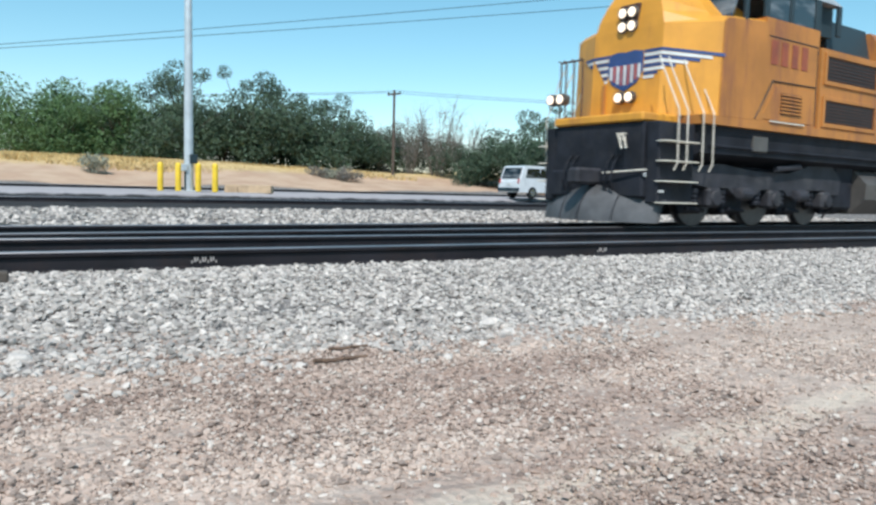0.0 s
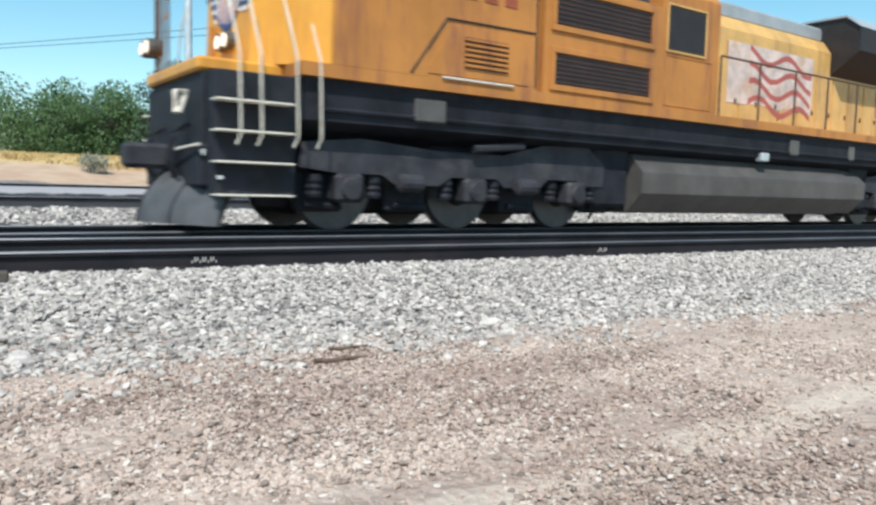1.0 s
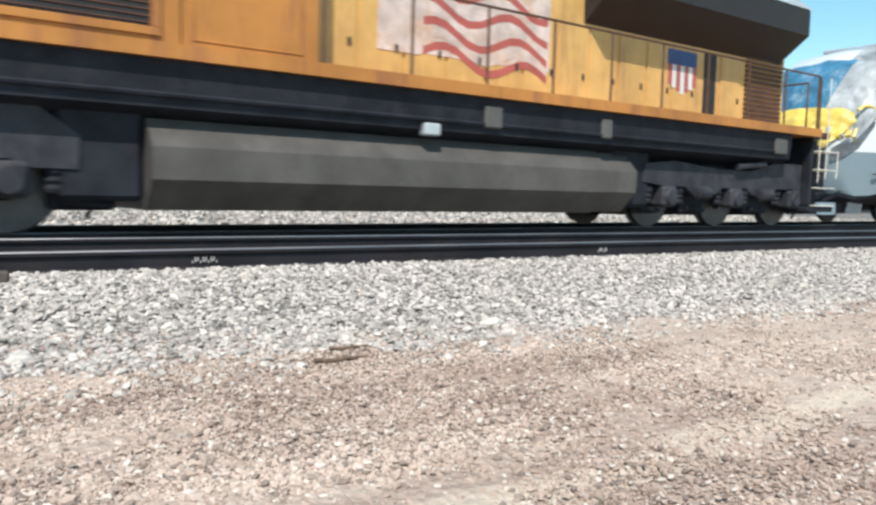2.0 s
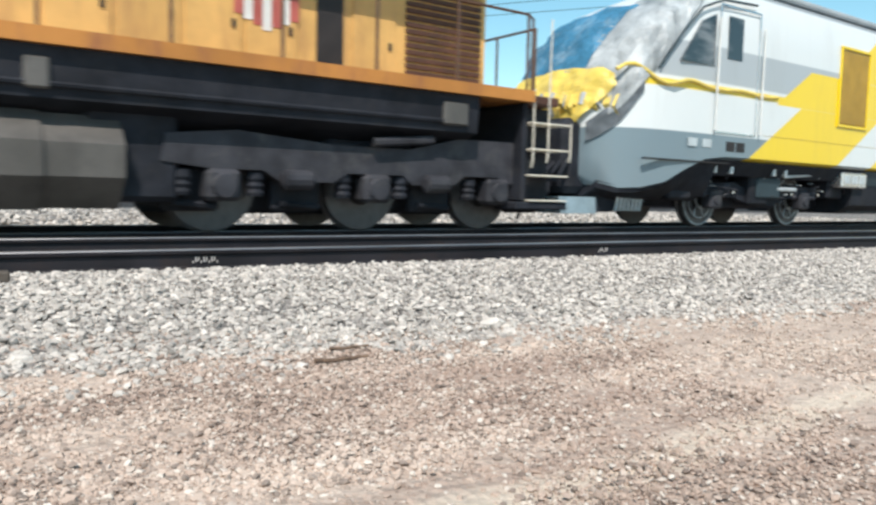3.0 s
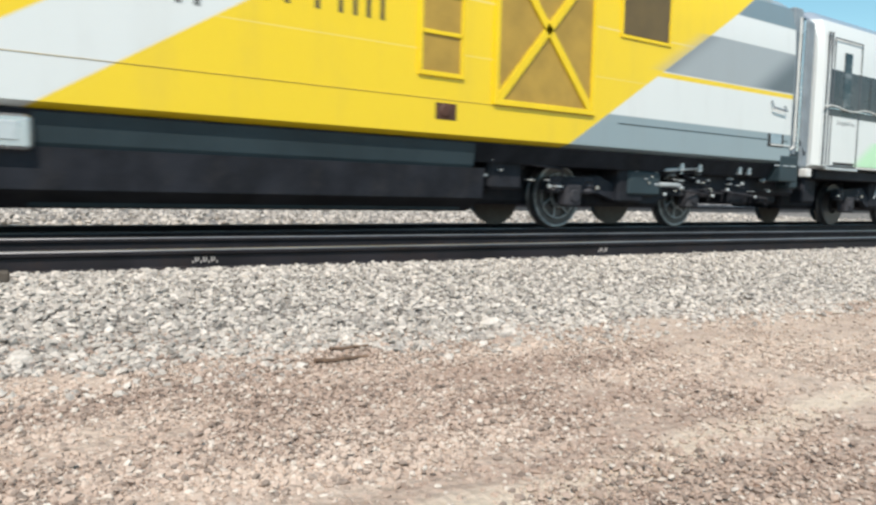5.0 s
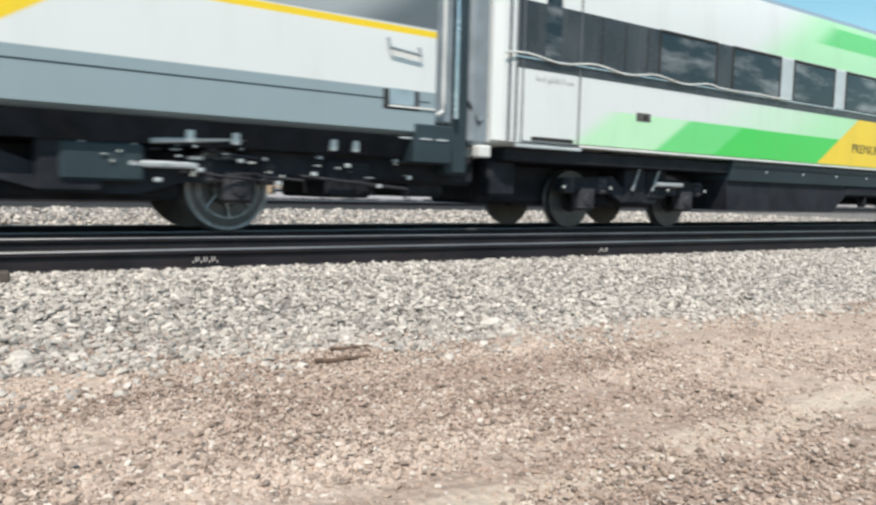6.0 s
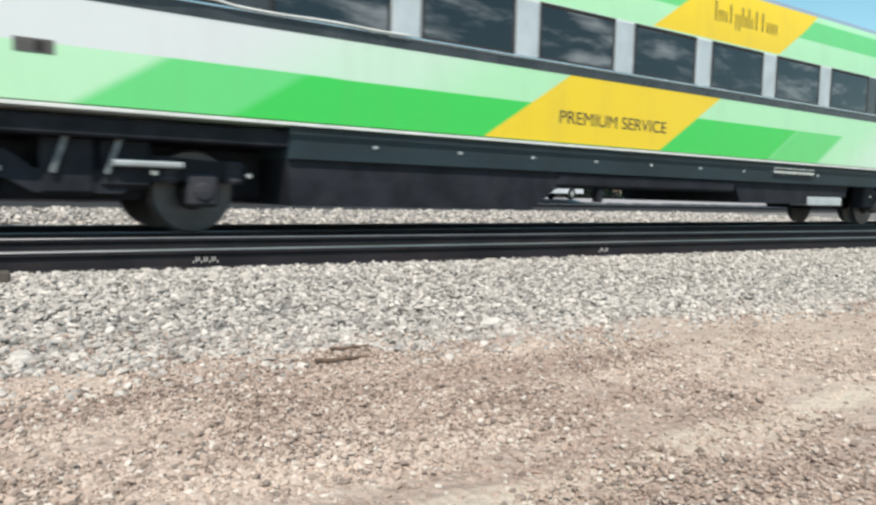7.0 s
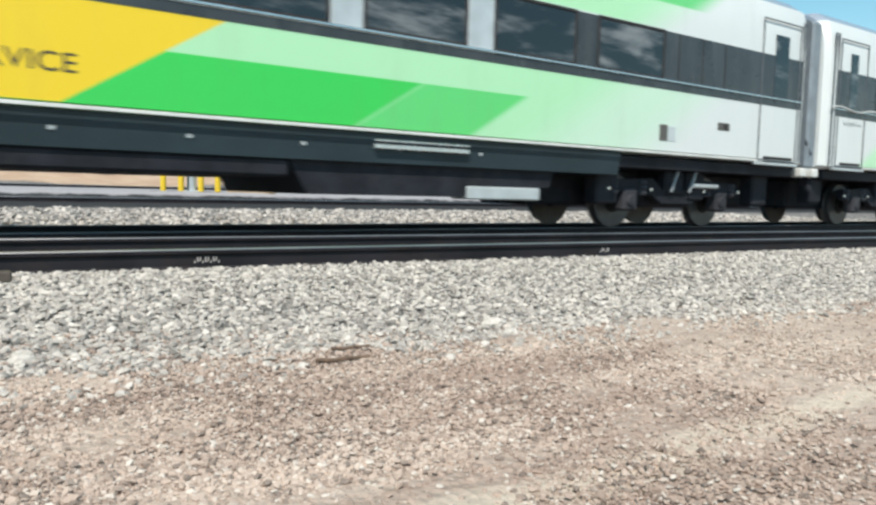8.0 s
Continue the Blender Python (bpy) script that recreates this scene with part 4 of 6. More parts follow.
    for y0, y1 in ((-1.42, -0.5), (0.7, 1.42)):
        part("windscreen", sh().add([(13.30, y0, 3.70), (13.30, y1, 3.70), (13.62, y1, 4.46), (13.62, y0, 4.46), (13.33, y0, 3.70), (13.33, y1, 3.70), (13.65, y1, 4.46), (13.65, y0, 4.46)],
                                    [(0, 1, 2, 3), (4, 7, 6, 5), (0, 4, 5, 1), (2, 6, 7, 3), (0, 3, 7, 4), (1, 5, 6, 2)]), "cab_glass", loco, "sloping windscreen")
    part("hatch", sh().tube([(13.99, -1.556, 1.99), (14.53, -1.545, 2.73), (16.05, -1.54, 2.75)], 0.014, 6), "dark", loco, "dark slanting hatch seam")
    part("hatch", sh().prism([(14.20, 2.02), (14.64, 2.64), (15.95, 2.66), (15.95, 2.02)], -1.548, -1.5355), "yellow_side", loco, "raised hatch with a slanting edge")
    part("vent_well", sh().box(14.82, 15.56, -1.551, -1.5485, 2.14, 2.54, 0.001), "dark", loco)
    part("vent", louvre(-X, 14.82, 15.56, -1.551, 2.14, 2.54, 6, 0.03, 0.018), "yellow_side", loco, "louvred vent in the cab side")
    part("ledge", sh().box(14.46, 15.66, -1.585, -1.552, 1.968, 1.995, 0.006), "grab", loco, "pale worn ledge")
    part("panel_seam", sh().box(14.35, 16.1, -1.541, -1.5355, 3.52, 3.545, 0.002).box(16.07, 16.1, -1.541, -1.5355, 2.0, 3.5, 0.002), "dark", loco)
    for k in range(4):
        a = 14.42 + 0.35 * k
        part("number_bar", sh().box(a + 0.02, a + 0.24, -1.546, -1.5365, 3.03, 3.47, 0.03), "number", loco, "faded red number bar")
    # winged emblem on the nose, as plain shapes
    face = lambda z: 12.20 + (z - 1.966) * 0.043 - 0.004
    shield = sh()
    edge = [(-0.40, 3.15), (-0.2, 3.185), (0.0, 3.165), (0.2, 3.185), (0.40, 3.15), (0.41, 2.80), (0.30, 2.60), (0.0, 2.45), (-0.30, 2.60), (-0.41, 2.80)]
    shield.add([(face(z) - t, y, z) for t in (0.0, 0.012) for y, z in edge],
               [tuple(range(10)), tuple(range(19, 9, -1))] + [(k, 10 + k, 10 + (k + 1) % 10, (k + 1) % 10) for k in range(10)])
    emblem = part("emblem", shield, "blue", loco, "plain blue, red and white winged emblem")
    for k in range(9):
        a = -0.36 + 0.082 * k
        lo = 2.52 + 0.04 * abs(k - 4)
        part("stripe", sh().box(face(2.8) - 0.022, face(2.8) - 0.008, a, a + 0.055, lo, 2.93, 0.002), "red" if k % 2 else "white", emblem)
    corner = lambda z: 12.20 + (z - 1.966) * 0.043
    for k in range(8):
        z = 3.13 - 0.066 * k
        tone = "blue" if k % 2 == 0 else "white"
        x = corner(z) - 0.014
        out = 0.80 - 0.045 * k
        part("wing_bar", sh().box(x, x + 0.02, 0.42, out, z - 0.027, z + 0.027, 0.003), tone, emblem)
        if k < 3:
            far = 0.30 - 0.09 * k
            part("wing_bar", sh().add([(x + t + q * 0.43, 0.81 + q, c) for q in (0, far) for t in (0, 0.015) for c in (z - 0.027, z + 0.027)], [(0, 1, 5, 4), (2, 6, 7, 3), (0, 2, 3, 1), (4, 5, 7, 6), (0, 4, 6, 2), (1, 3, 7, 5)]), tone, emblem)
        far = max(0.0, 0.78 - 0.15 * k)
        reach = [(x, -0.42), (x, -0.80 if far else -0.80 + 0.07 * (k - 5))]
        reach += [(x + 0.905 * far, -0.80 - far)] if far else []
        n = len(reach)
        fall = [0.0, 0.0, 0.17 * far][:n]
        ring = [(a + t, b + u, z - d + h) for t, u in ((0, -0.012), (0.015, 0.006)) for (a, b), d in zip(reach, fall) for h in (-0.027, 0.027)]
        m = 2 * n
        quads = [f for i in range(n - 1) for f in ((2 * i, 2 * i + 2, 2 * i + 3, 2 * i + 1), (m + 2 * i, m + 2 * i + 1, m + 2 * i + 3, m + 2 * i + 2), (2 * i, m + 2 * i, m + 2 * i + 2, 2 * i + 2), (2 * i + 1, 2 * i + 3, m + 2 * i + 3, m + 2 * i + 1))]
        part("wing_bar", sh().add(ring, quads + [(0, 1, m + 1, m), (m - 2, 2 * m - 2, 2 * m - 1, m - 1)]), tone, emblem)
    part("nose_door", frame_bars(-X, 12.16, 12.21, 0.42, 0.50, 2.0, 2.6, 0.03), "yellow_side", loco)
    part("box", sh().box(12.28, 12.50, -0.22, 0.22, 3.49, 4.04, 0.02), "rusty", loco, "dark headlight box")
    lamp_pair(-X, loco, 12.27, 0.0, 3.88, 0.085, 0.22)
    lamp_pair(-X, loco, 12.27, 0.0, 3.63, 0.085, 0.22)
    lamp_pair(-X, loco, 12.16, -0.08, 2.33, 0.085, 0.24)
    lamp_pair(-X, loco, 11.52, 1.02, 2.32, 0.085, 0.25)
    # front platform, end sheet, plough, steps
    part("end_sheet", sh().box(11.56, 11.68, -1.05, 1.05, 0.98, 1.808, 0.02), "black", loco)
    blade = sh()
    blade.smooth = True
    curve = [(0.0, 0.08), (0.02, 0.2), (0.07, 0.34), (0.15, 0.48), (0.25, 0.62), (0.36, 0.72)]
    for back in (0.0, 0.05):
        grid = []
        for dx, z in curve:
            row = []
            for k in range(13):
                y = (k - 6) / 6 * (1.36 - 0.10 * (z > 0.6))
                row.append((11.10 + dx + back + 0.36 * abs(y) ** 1.2, y, z))
            grid.append(row)
        blade.sheet(grid)
    part("plough", blade, "plough", loco, "dusty grey curved steel plough")
    for y in (-0.62, 0.0, 0.62):
        part("plough_rib", sh().tube([(11.098 + dx + 0.36 * abs(y) ** 1.2, y, z) for dx, z in curve], 0.014, 6), "black", loco)
    part("plough_mount", sh().box(11.5, 11.9, -1.1, 1.1, 0.5, 1.0, 0.04), "black", loco)
    for y in (-1.12, -1.05, -0.86, -0.78):
        part("bolt_head", sh().box(11.53, 11.558, y - 0.018, y + 0.018, 0.86, 0.93, 0.006), "white", loco, "small bright bolt head")
    for y in (-1.42, -1.36):
        part("reflector", sh().box(11.62, 11.66, y - 0.02, y + 0.02, 0.60, 0.64, 0.006), "white", loco, "small bright reflector")
    part("coupler", sh().box(10.95, 11.6, 0.0 - 0.14, 0.14, 0.72, 1.02, 0.05), "frame", loco)
    for y in (-0.55, -0.4, 0.45, 0.6):
        part("hose", sh().tube([(11.55, y, 1.25), (11.40, y, 1.1), (11.36, y + 0.03, 0.8), (11.45, y + 0.05, 0.62)], 0.022, 6), "black", loco)
    for y in (-0.72, -0.62):
        part("lift_bar", sh().tube([(11.5, y, 1.60), (11.36, y - 0.02, 1.60), (11.33, y - 0.16, 1.34), (11.38, y - 0.10, 1.34), (11.5, y + 0.04, 1.58)], 0.016, 6), "grab", loco)
    part("cut_lever", sh().tube([(11.47, -1.2, 0.98), (11.40, -0.3, 0.93)], 0.016, 6), "grab", loco)
    for side in (-1, 1):
        y = 1.5 * side
        well = part("step_well", sh().box(11.60, 12.55, min(y * 0.72, y * 0.90), max(y * 0.72, y * 0.90), 0.42, 1.80, 0.02), "black", loco)
        for z in (0.43, 0.79, 1.13, 1.46):
            part("step", sh().box(11.56, 12.46, min(y * 0.88, y * 1.02), max(y * 0.88, y * 1.02), z - 0.010, z + 0.012, 0.005), "grab", well, "pale step edge")
        for x in (11.79, 12.03, 12.46, 12.75):
            part("grab_iron", sh().tube([(x - 0.02, y * 1.02, 0.98), (x + 0.02, y * 1.045, 1.10), (x, y * 1.045, 1.98), (x - 0.02, y * 0.80, 2.75), (x + 0.02, y * 0.74, 2.92)], 0.0125, 7), "grab", loco, "cream grab iron")
    for y in (0.48, 0.70, 0.90, 1.03):
        part("front_handrail", sh().tube([(11.62, y, 1.966), (11.62, y, 3.02), (11.66, y + 0.1, 3.06)], 0.019, 7), "railing", loco)
    part("front_handrail", sh().tube([(11.62, 0.48, 3.02), (11.62, 1.03, 3.02)], 0.019, 7), "railing", loco)
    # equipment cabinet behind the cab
    part("cabinet", sh().beam([(-1.53, 1.966), (-1.53, 3.56), (1.53, 3.56), (1.53, 1.966)], 16.24, 18.82), "yellow_side", loco, "rust-tinted orange equipment cabinet, shade in the paint")
    part("cabinet", sh().beam([(-1.50, 1.966), (-1.50, 3.85), (-1.2, 4.25), (1.2, 4.25), (1.50, 3.85), (1.50, 1.966)], 18.84, 20.38), "yellow_side", loco, "rust-tinted orange equipment cabinet, shade in the paint")
    part("cabinet_roof", sh().beam([(-1.25, 3.56), (-1.1, 4.3), (1.1, 4.3), (1.25, 3.56)], 17.0, 18.83), "slate", loco)
    for z0, z1 in ((2.94, 3.42), (2.10, 2.55)):
        part("screen", sh().box(16.46, 18.52, -1.536, -1.5305, z0, z1, 0.002), "dark", loco, "dark intake screen")
        part("screen_frame", frame_bars(-X, 16.36, 18.62, -1.565, -1.5305, z0 - 0.09, z1 + 0.08, 0.085), "yellow_side", loco)
        part("slat", louvre(-X, 16.46, 18.52, -1.5365, z0, z1, 7, 0.012, 0.008), "rusty", loco)
    part("screen", sh().box(18.98, 19.96, -1.516, -1.5005, 2.92, 3.62, 0.004), "dark", loco, "dark intake screen")
    part("screen_frame", frame_bars(-X, 18.94, 20.0, -1.53, -1.5005, 2.88, 3.66, 0.035), "hood", loco)
    part("hatch", frame_bars(-X, 18.95, 20.2, -1.512, -1.5005, 2.02, 2.84, 0.02), "yellow_side", loco)
    # engine hood with its doors
    part("hood", sh().beam([(-0.90, 1.966), (-0.90, 3.72), (-0.72, 3.98), (0.72, 3.98), (0.90, 3.72), (0.90, 1.966)], 20.39, 31.1), "hood", loco, "faded yellow engine hood")
    part("hood_roof", sh().box(20.4, 27.0, -0.66, 0.66, 3.981, 4.30, 0.05), "roof", loco)
    part("radiator", sh().beam([(-0.90, 3.24), (-1.50, 3.72), (-1.50, 4.20), (-1.2, 4.42), (1.2, 4.42), (1.50, 4.20), (1.50, 3.72), (0.90, 3.24)], 25.3, 30.9), "dark", loco, "dark flared radiator intake")
    part("radiator_cap", sh().beam([(-1.51, 4.21), (-1.2, 4.44), (1.2, 4.44), (1.51, 4.21), (1.2, 4.48), (-1.2, 4.48)], 25.25, 31.0), "roof", loco)
    for k in range(14):
        x = 20.55 + 0.70 * k
        if 28.35 < x + 0.3 < 29.2 or x > 29.6:
            continue
        door = part("hood_door", sh().box(x, x + 0.64, -0.925, -0.9005, 2.06, 3.18, 0.012), "hood", loco)
        part("latch", sh().box(x + 0.52, x + 0.57, -0.945, -0.926, 2.34, 2.44, 0.006), "dark", door, "dark latch")
    # Flat dark panel on the hood skin paints the shade inside a doorway.
    part("opening", sh().box(28.45, 28.82, -0.912, -0.9005, 2.04, 3.2, 0.004), "dark", loco, "dark panel for the shaded inside of an open doorway")
    part("grille", louvre(-X, 29.75, 31.0, -0.902, 2.05, 3.5, 16, 0.035, 0.03), "rusty", loco, "rust-brown rear grille")
    # flag on the hood, as plain stripes on a white field, and a plain shield further back
    flag = part("flag_field", sh().box(21.5, 22.2, -0.934, -0.9265, 2.35, 3.5, 0.002), "faded", loco, "faded white and red flag panel")
    part("flag_ground", sh().box(22.2, 24.55, -0.9305, -0.9265, 2.38, 3.5, 0.001), "faded", flag, "faded pink-white paint")
    for k in range(7):
        wave = []
        for j in range(13):
            x = 22.22 + 0.19 * j
            z = 2.42 + 0.155 * k + 0.13 * math.sin(j * 0.8 + 0.35 * k) - 0.012 * j
            wave.append([(x, -0.932 - 0.002 * math.sin(j), z - 0.056), (x, -0.934, z + 0.056)])
        stripe = sh().sheet(wave)
        part("flag_stripe", stripe, "red" if k % 2 == 0 else "faded", flag, "faded wavy stripe")
    sb = part("side_shield", sh().box(27.38, 28.2, -0.934, -0.9265, 2.86, 3.12, 0.003), "blue", loco, "plain blue and striped shield")
    for k in range(7):
        x = 27.40 + 0.115 * k
        part("stripe", sh().box(x, x + 0.11, -0.934, -0.9265, 2.36 + 0.05 * abs(k - 3), 2.858, 0.002), "red" if k % 2 == 0 else "white", sb)
    # side handrail along the walkway
    for side in (-1, 1):
        y = 1.50 * side
        for k in range(10):
            x = 20.46 + 1.215 * k
            part("railing_post", sh().tube([(x, y, 1.90), (x, y, 3.0)], 0.021, 6), "railing", loco)
        part("handrail", sh().tube([(20.46, y, 3.0), (31.4, y, 3.0), (31.48, y, 2.95), (31.48, y, 1.95)], 0.019, 6), "railing", loco)
    # rear end steps
    part("rear_sheet", sh().box(31.43, 31.52, -1.42, 1.42, 0.42, 1.808, 0.02), "black", loco)
    part("rear_platform", sh().box(31.521, 32.14, -1.40, 1.40, 1.80, 1.93, 0.02), "rusty", loco, "dark rust-brown end platform")
    part("rear_sheet", sh().box(31.96, 32.05, -1.0, 1.0, 0.85, 1.799, 0.02), "black", loco)
    for side in (-1, 1):
        y = 1.5 * side
        part("step_well", sh().box(31.55, 32.22, min(y * 0.66, y * 0.74), max(y * 0.66, y * 0.74), 0.40, 1.79, 0.02), "black", loco)
        part("step_base", sh().box(31.30, 32.30, min(y * 0.66, y * 0.98), max(y * 0.66, y * 0.98), 0.30, 0.41, 0.02), "black", loco)
        for z in (0.43, 0.79, 1.16, 1.53):
            part("step", sh().box(31.53, 32.27, min(y * 0.75, y * 1.0), max(y * 0.75, y * 1.0), z - 0.010, z + 0.012, 0.004), "grab", loco, "pale step edge")
        for x, lo, hi in ((31.53, 0.90, 2.0), (31.82, 0.98, 3.0), (32.27, 1.0, 1.56)):
            part("grab_iron", sh().tube([(x, y * 1.0, lo), (x + 0.01, y * 1.01, lo + 0.1), (x + 0.01, y * 1.01, hi)], 0.0115, 7), "grab", loco, "cream grab iron")
    for y in (-0.9, 0.0, 0.9):
        part("end_post", sh().tube([(32.08, y, 1.93), (32.08, y, 3.0)], 0.02, 6), "railing", loco)
    part("end_rail", sh().tube([(32.08, -0.9, 3.0), (32.08, 0.9, 3.0)], 0.02, 6), "railing", loco)
    part("coupler", sh().box(31.4, 32.3, -0.14, 0.14, 0.72, 1.02, 0.05), "frame", loco)
    part("draft_gear", sh().box(31.75, 32.94, -0.5, 0.5, 0.48, 1.2, 0.08), "black", loco)
    for y in (-1.0, -0.8, -0.62, 0.6):
        part("hose", sh().tube([(31.5, y, 1.3), (31.95, y, 0.80), (32.5, y, 0.75), (33.1, y * 0.7, 1.15)], 0.035, 6), "black", loco)
    for x0, x1 in ((17.7, 18.54), (25.76, 26.7)):
        part("centre_beam", sh().box(x0, x1, -1.2, 1.2, 0.34, 1.32, 0.06), "black", loco)
    # fuel tank
    tank = [(-1.20, 1.22), (-1.48, 0.92), (-1.46, 0.58), (-1.15, 0.25), (1.15, 0.25), (1.46, 0.58), (1.48, 0.92), (1.20, 1.22)]
    t = part("fuel_tank", sh().beam(tank, 18.55, 25.35), "tank", loco, "dusty grey fuel tank")
    part("tank_end", sh().beam([(a * 0.97, 0.72 + (b - 0.72) * 0.97) for a, b in tank], 25.351, 26.1), "tank", t)
    part("filler", sh().box(21.9, 22.15, -1.5, -1.35, 1.24, 1.40, 0.02), "steel", loco, "pale filler cap")
    part("air_reservoir", sh().tube([(19.3, -1.25, 1.42), (24.4, -1.25, 1.42)], 0.13, 10), "black", loco)
    for x, w in ((14.12, 0.48), (30.0, 0.4), (22.9, 0.3), (25.2, 0.22)):
        part("equipment_box", sh().box(x, x + w, -1.49, -1.42, 1.40, 1.70, 0.03), "tank", loco, "dusty grey equipment box")
    # trucks
    for a in (13.2, 27.05):
        truck = part("truck", sh().prism([(a - 0.55, 0.78), (a - 0.5, 1.08), (a + 0.3, 1.16), (a + 1.5, 1.06), (a + 2.6, 1.06), (a + 3.4, 1.24), (a + 4.35, 1.26), (a + 4.72, 1.0), (a + 4.70, 0.66), (a + 4.2, 0.66), (a + 4.1, 0.74), (a + 3.5, 0.74), (a + 3.35, 0.62), (a + 2.65, 0.60), (a + 2.5, 0.72), (a + 1.7, 0.72), (a + 1.5, 0.60), (a + 0.8, 0.60), (a + 0.6, 0.72), (a, 0.72)], -1.22, -1.02), "frame", loco, "dusty cast truck frame")
        part("side_frame", sh().prism([(a - 0.5, 0.72), (a - 0.5, 1.05), (a + 4.7, 1.05), (a + 4.7, 0.72)], 1.02, 1.22), "frame", truck)
        for k in range(3):
            x = a + 0.12 + 1.98 * k
            build_wheelset(truck, x, 0.533, X)
            part("journal_box", sh().box(x - 0.20, x + 0.20, -1.30, -1.0, 0.36, 0.72, 0.05).turned([(0.03, -1.34), (0.13, -1.335), (0.15, -1.30)], 12, "y", (x, 0, 0.53)), "frame", truck)
            for sx in (-0.42, 0.42):
                part("spring", sh().turned([(0.10, 0.42), (0.11, 0.46), (0.09, 0.5), (0.11, 0.54), (0.09, 0.58), (0.11, 0.62), (0.10, 0.7)], 10, "z", (x + sx, -1.10, 0)), "black", truck)
        for x in (a + 1.0, a + 3.0):
            part("brake_cylinder", sh().turned([(0.07, 0), (0.12, 0.02), (0.12, 0.34), (0.05, 0.40)], 12, "x", (x - 0.2, -1.3, 0.62)), "frame", truck)
        part("damper", sh().tube([(a + 2.0, -1.3, 1.12), (a + 2.9, -1.3, 1.20)], 0.06, 8), "frame", truck)
        part("bolster", sh().box(a + 1.5, a + 2.8, -1.0, 1.0, 0.75, 1.15, 0.05), "black", truck)
        part("sand_pipe", sh().tube([(a + 4.7, -1.1, 0.95), (a + 4.95, -1.0, 0.6), (a + 4.85, -0.8, 0.14)], 0.025, 6), "frame", truck)
        part("motor", sh().box(a - 0.4, a + 4.6, -0.6, 0.6, 0.2, 1.3, 0.08), "black", truck)
        for x in (a - 0.5, a + 0.78, a + 2.76, a + 4.45):
            part("brake_rigging", sh().box(x, x + 0.66, -1.0, -0.86, 0.24, 0.74, 0.04).tube([(x + 0.1, -1.05, 0.34), (x + 0.6, -1.05, 0.3)], 0.04, 6), "black", truck)
    return loco


def body_section(w, zb, top):
    """Half an outline of the carriage body, mirrored: flat sides, turned-in roof."""
    h = top - zb
    half = [(0.0, zb), (w * 0.93, zb), (w, zb + 0.06), (w, zb + h * 0.30), (w, zb + h * 0.66), (w * 0.985, zb + h * 0.79), (w * 0.93, zb + h * 0.90), (w * 0.74, zb + h * 0.965), (0.0, top)]
    return half + [(-a, b) for a, b in half[-2:0:-1]]


def loft(dx, sections):
    s = Shape(dx)
    rings = [[(x, y, z) for y, z in body_section(w, zb, top)] for x, w, zb, top in sections]
    n = len(rings[0])
    s.add([p for r in rings for p in r], [(i * n + k, i * n + (k + 1) % n, (i + 1) * n + (k + 1) % n, (i + 1) * n + k) for i in range(len(rings) - 1) for k in range(n)] + [tuple(range(n)), tuple(range((len(rings) - 1) * n, len(rings) * n))])
    s.smooth = True
    return s


def lettering(name, text, x, y, z, height, width, parent, dx, material, label):
    curve = bpy.data.curves.new(name, "FONT")
    curve.body, curve.size, curve.extrude = text, height * 1.42, 0.002
    made = new(name, curve)
    bpy.context.view_layer.update()
    me = bpy.data.meshes.new_from_object(made.evaluated_get(bpy.context.evaluated_depsgraph_get()))
    bpy.data.objects.remove(made)
    wide = max(v.co.x for v in me.vertices)
    me.transform(Matrix.Translation((x + dx, y, z)) @ Euler((radians(90), 0, 0)).to_matrix().to_4x4() @ Matrix.Diagonal((width / wide, 1, 1, 1)))
    me.materials.clear()
    me.materials.append(M[material])
    ob = new(name, me)
    ob.parent = parent
    ob["label"] = label
    return ob


def word_bars(dx, x0, x1, y, z0, xh, tall, material, parent, label):
    """A word as plain bars, one a letter; tall gives each letter's reach up or down."""
    w = (x1 - x0) / len(tall)
    for k, t in enumerate(tall):
        a = x0 + w * k
        lo, hi = (z0 - xh * 0.55, z0 + xh) if t < 0 else (z0, z0 + xh * (1.75 if t else 1.0))
        strokes = ((0.30, 0.46, hi),) if t == 2 else ((0.10, 0.25, hi), (0.62, 0.77, min(hi, z0 + xh)))
        for a0, a1, up in strokes:
            part("letter_bar", Shape(dx).box(a + w * a0, a + w * a1, y - 0.004, y, lo, up, 0.001), material, parent, label)


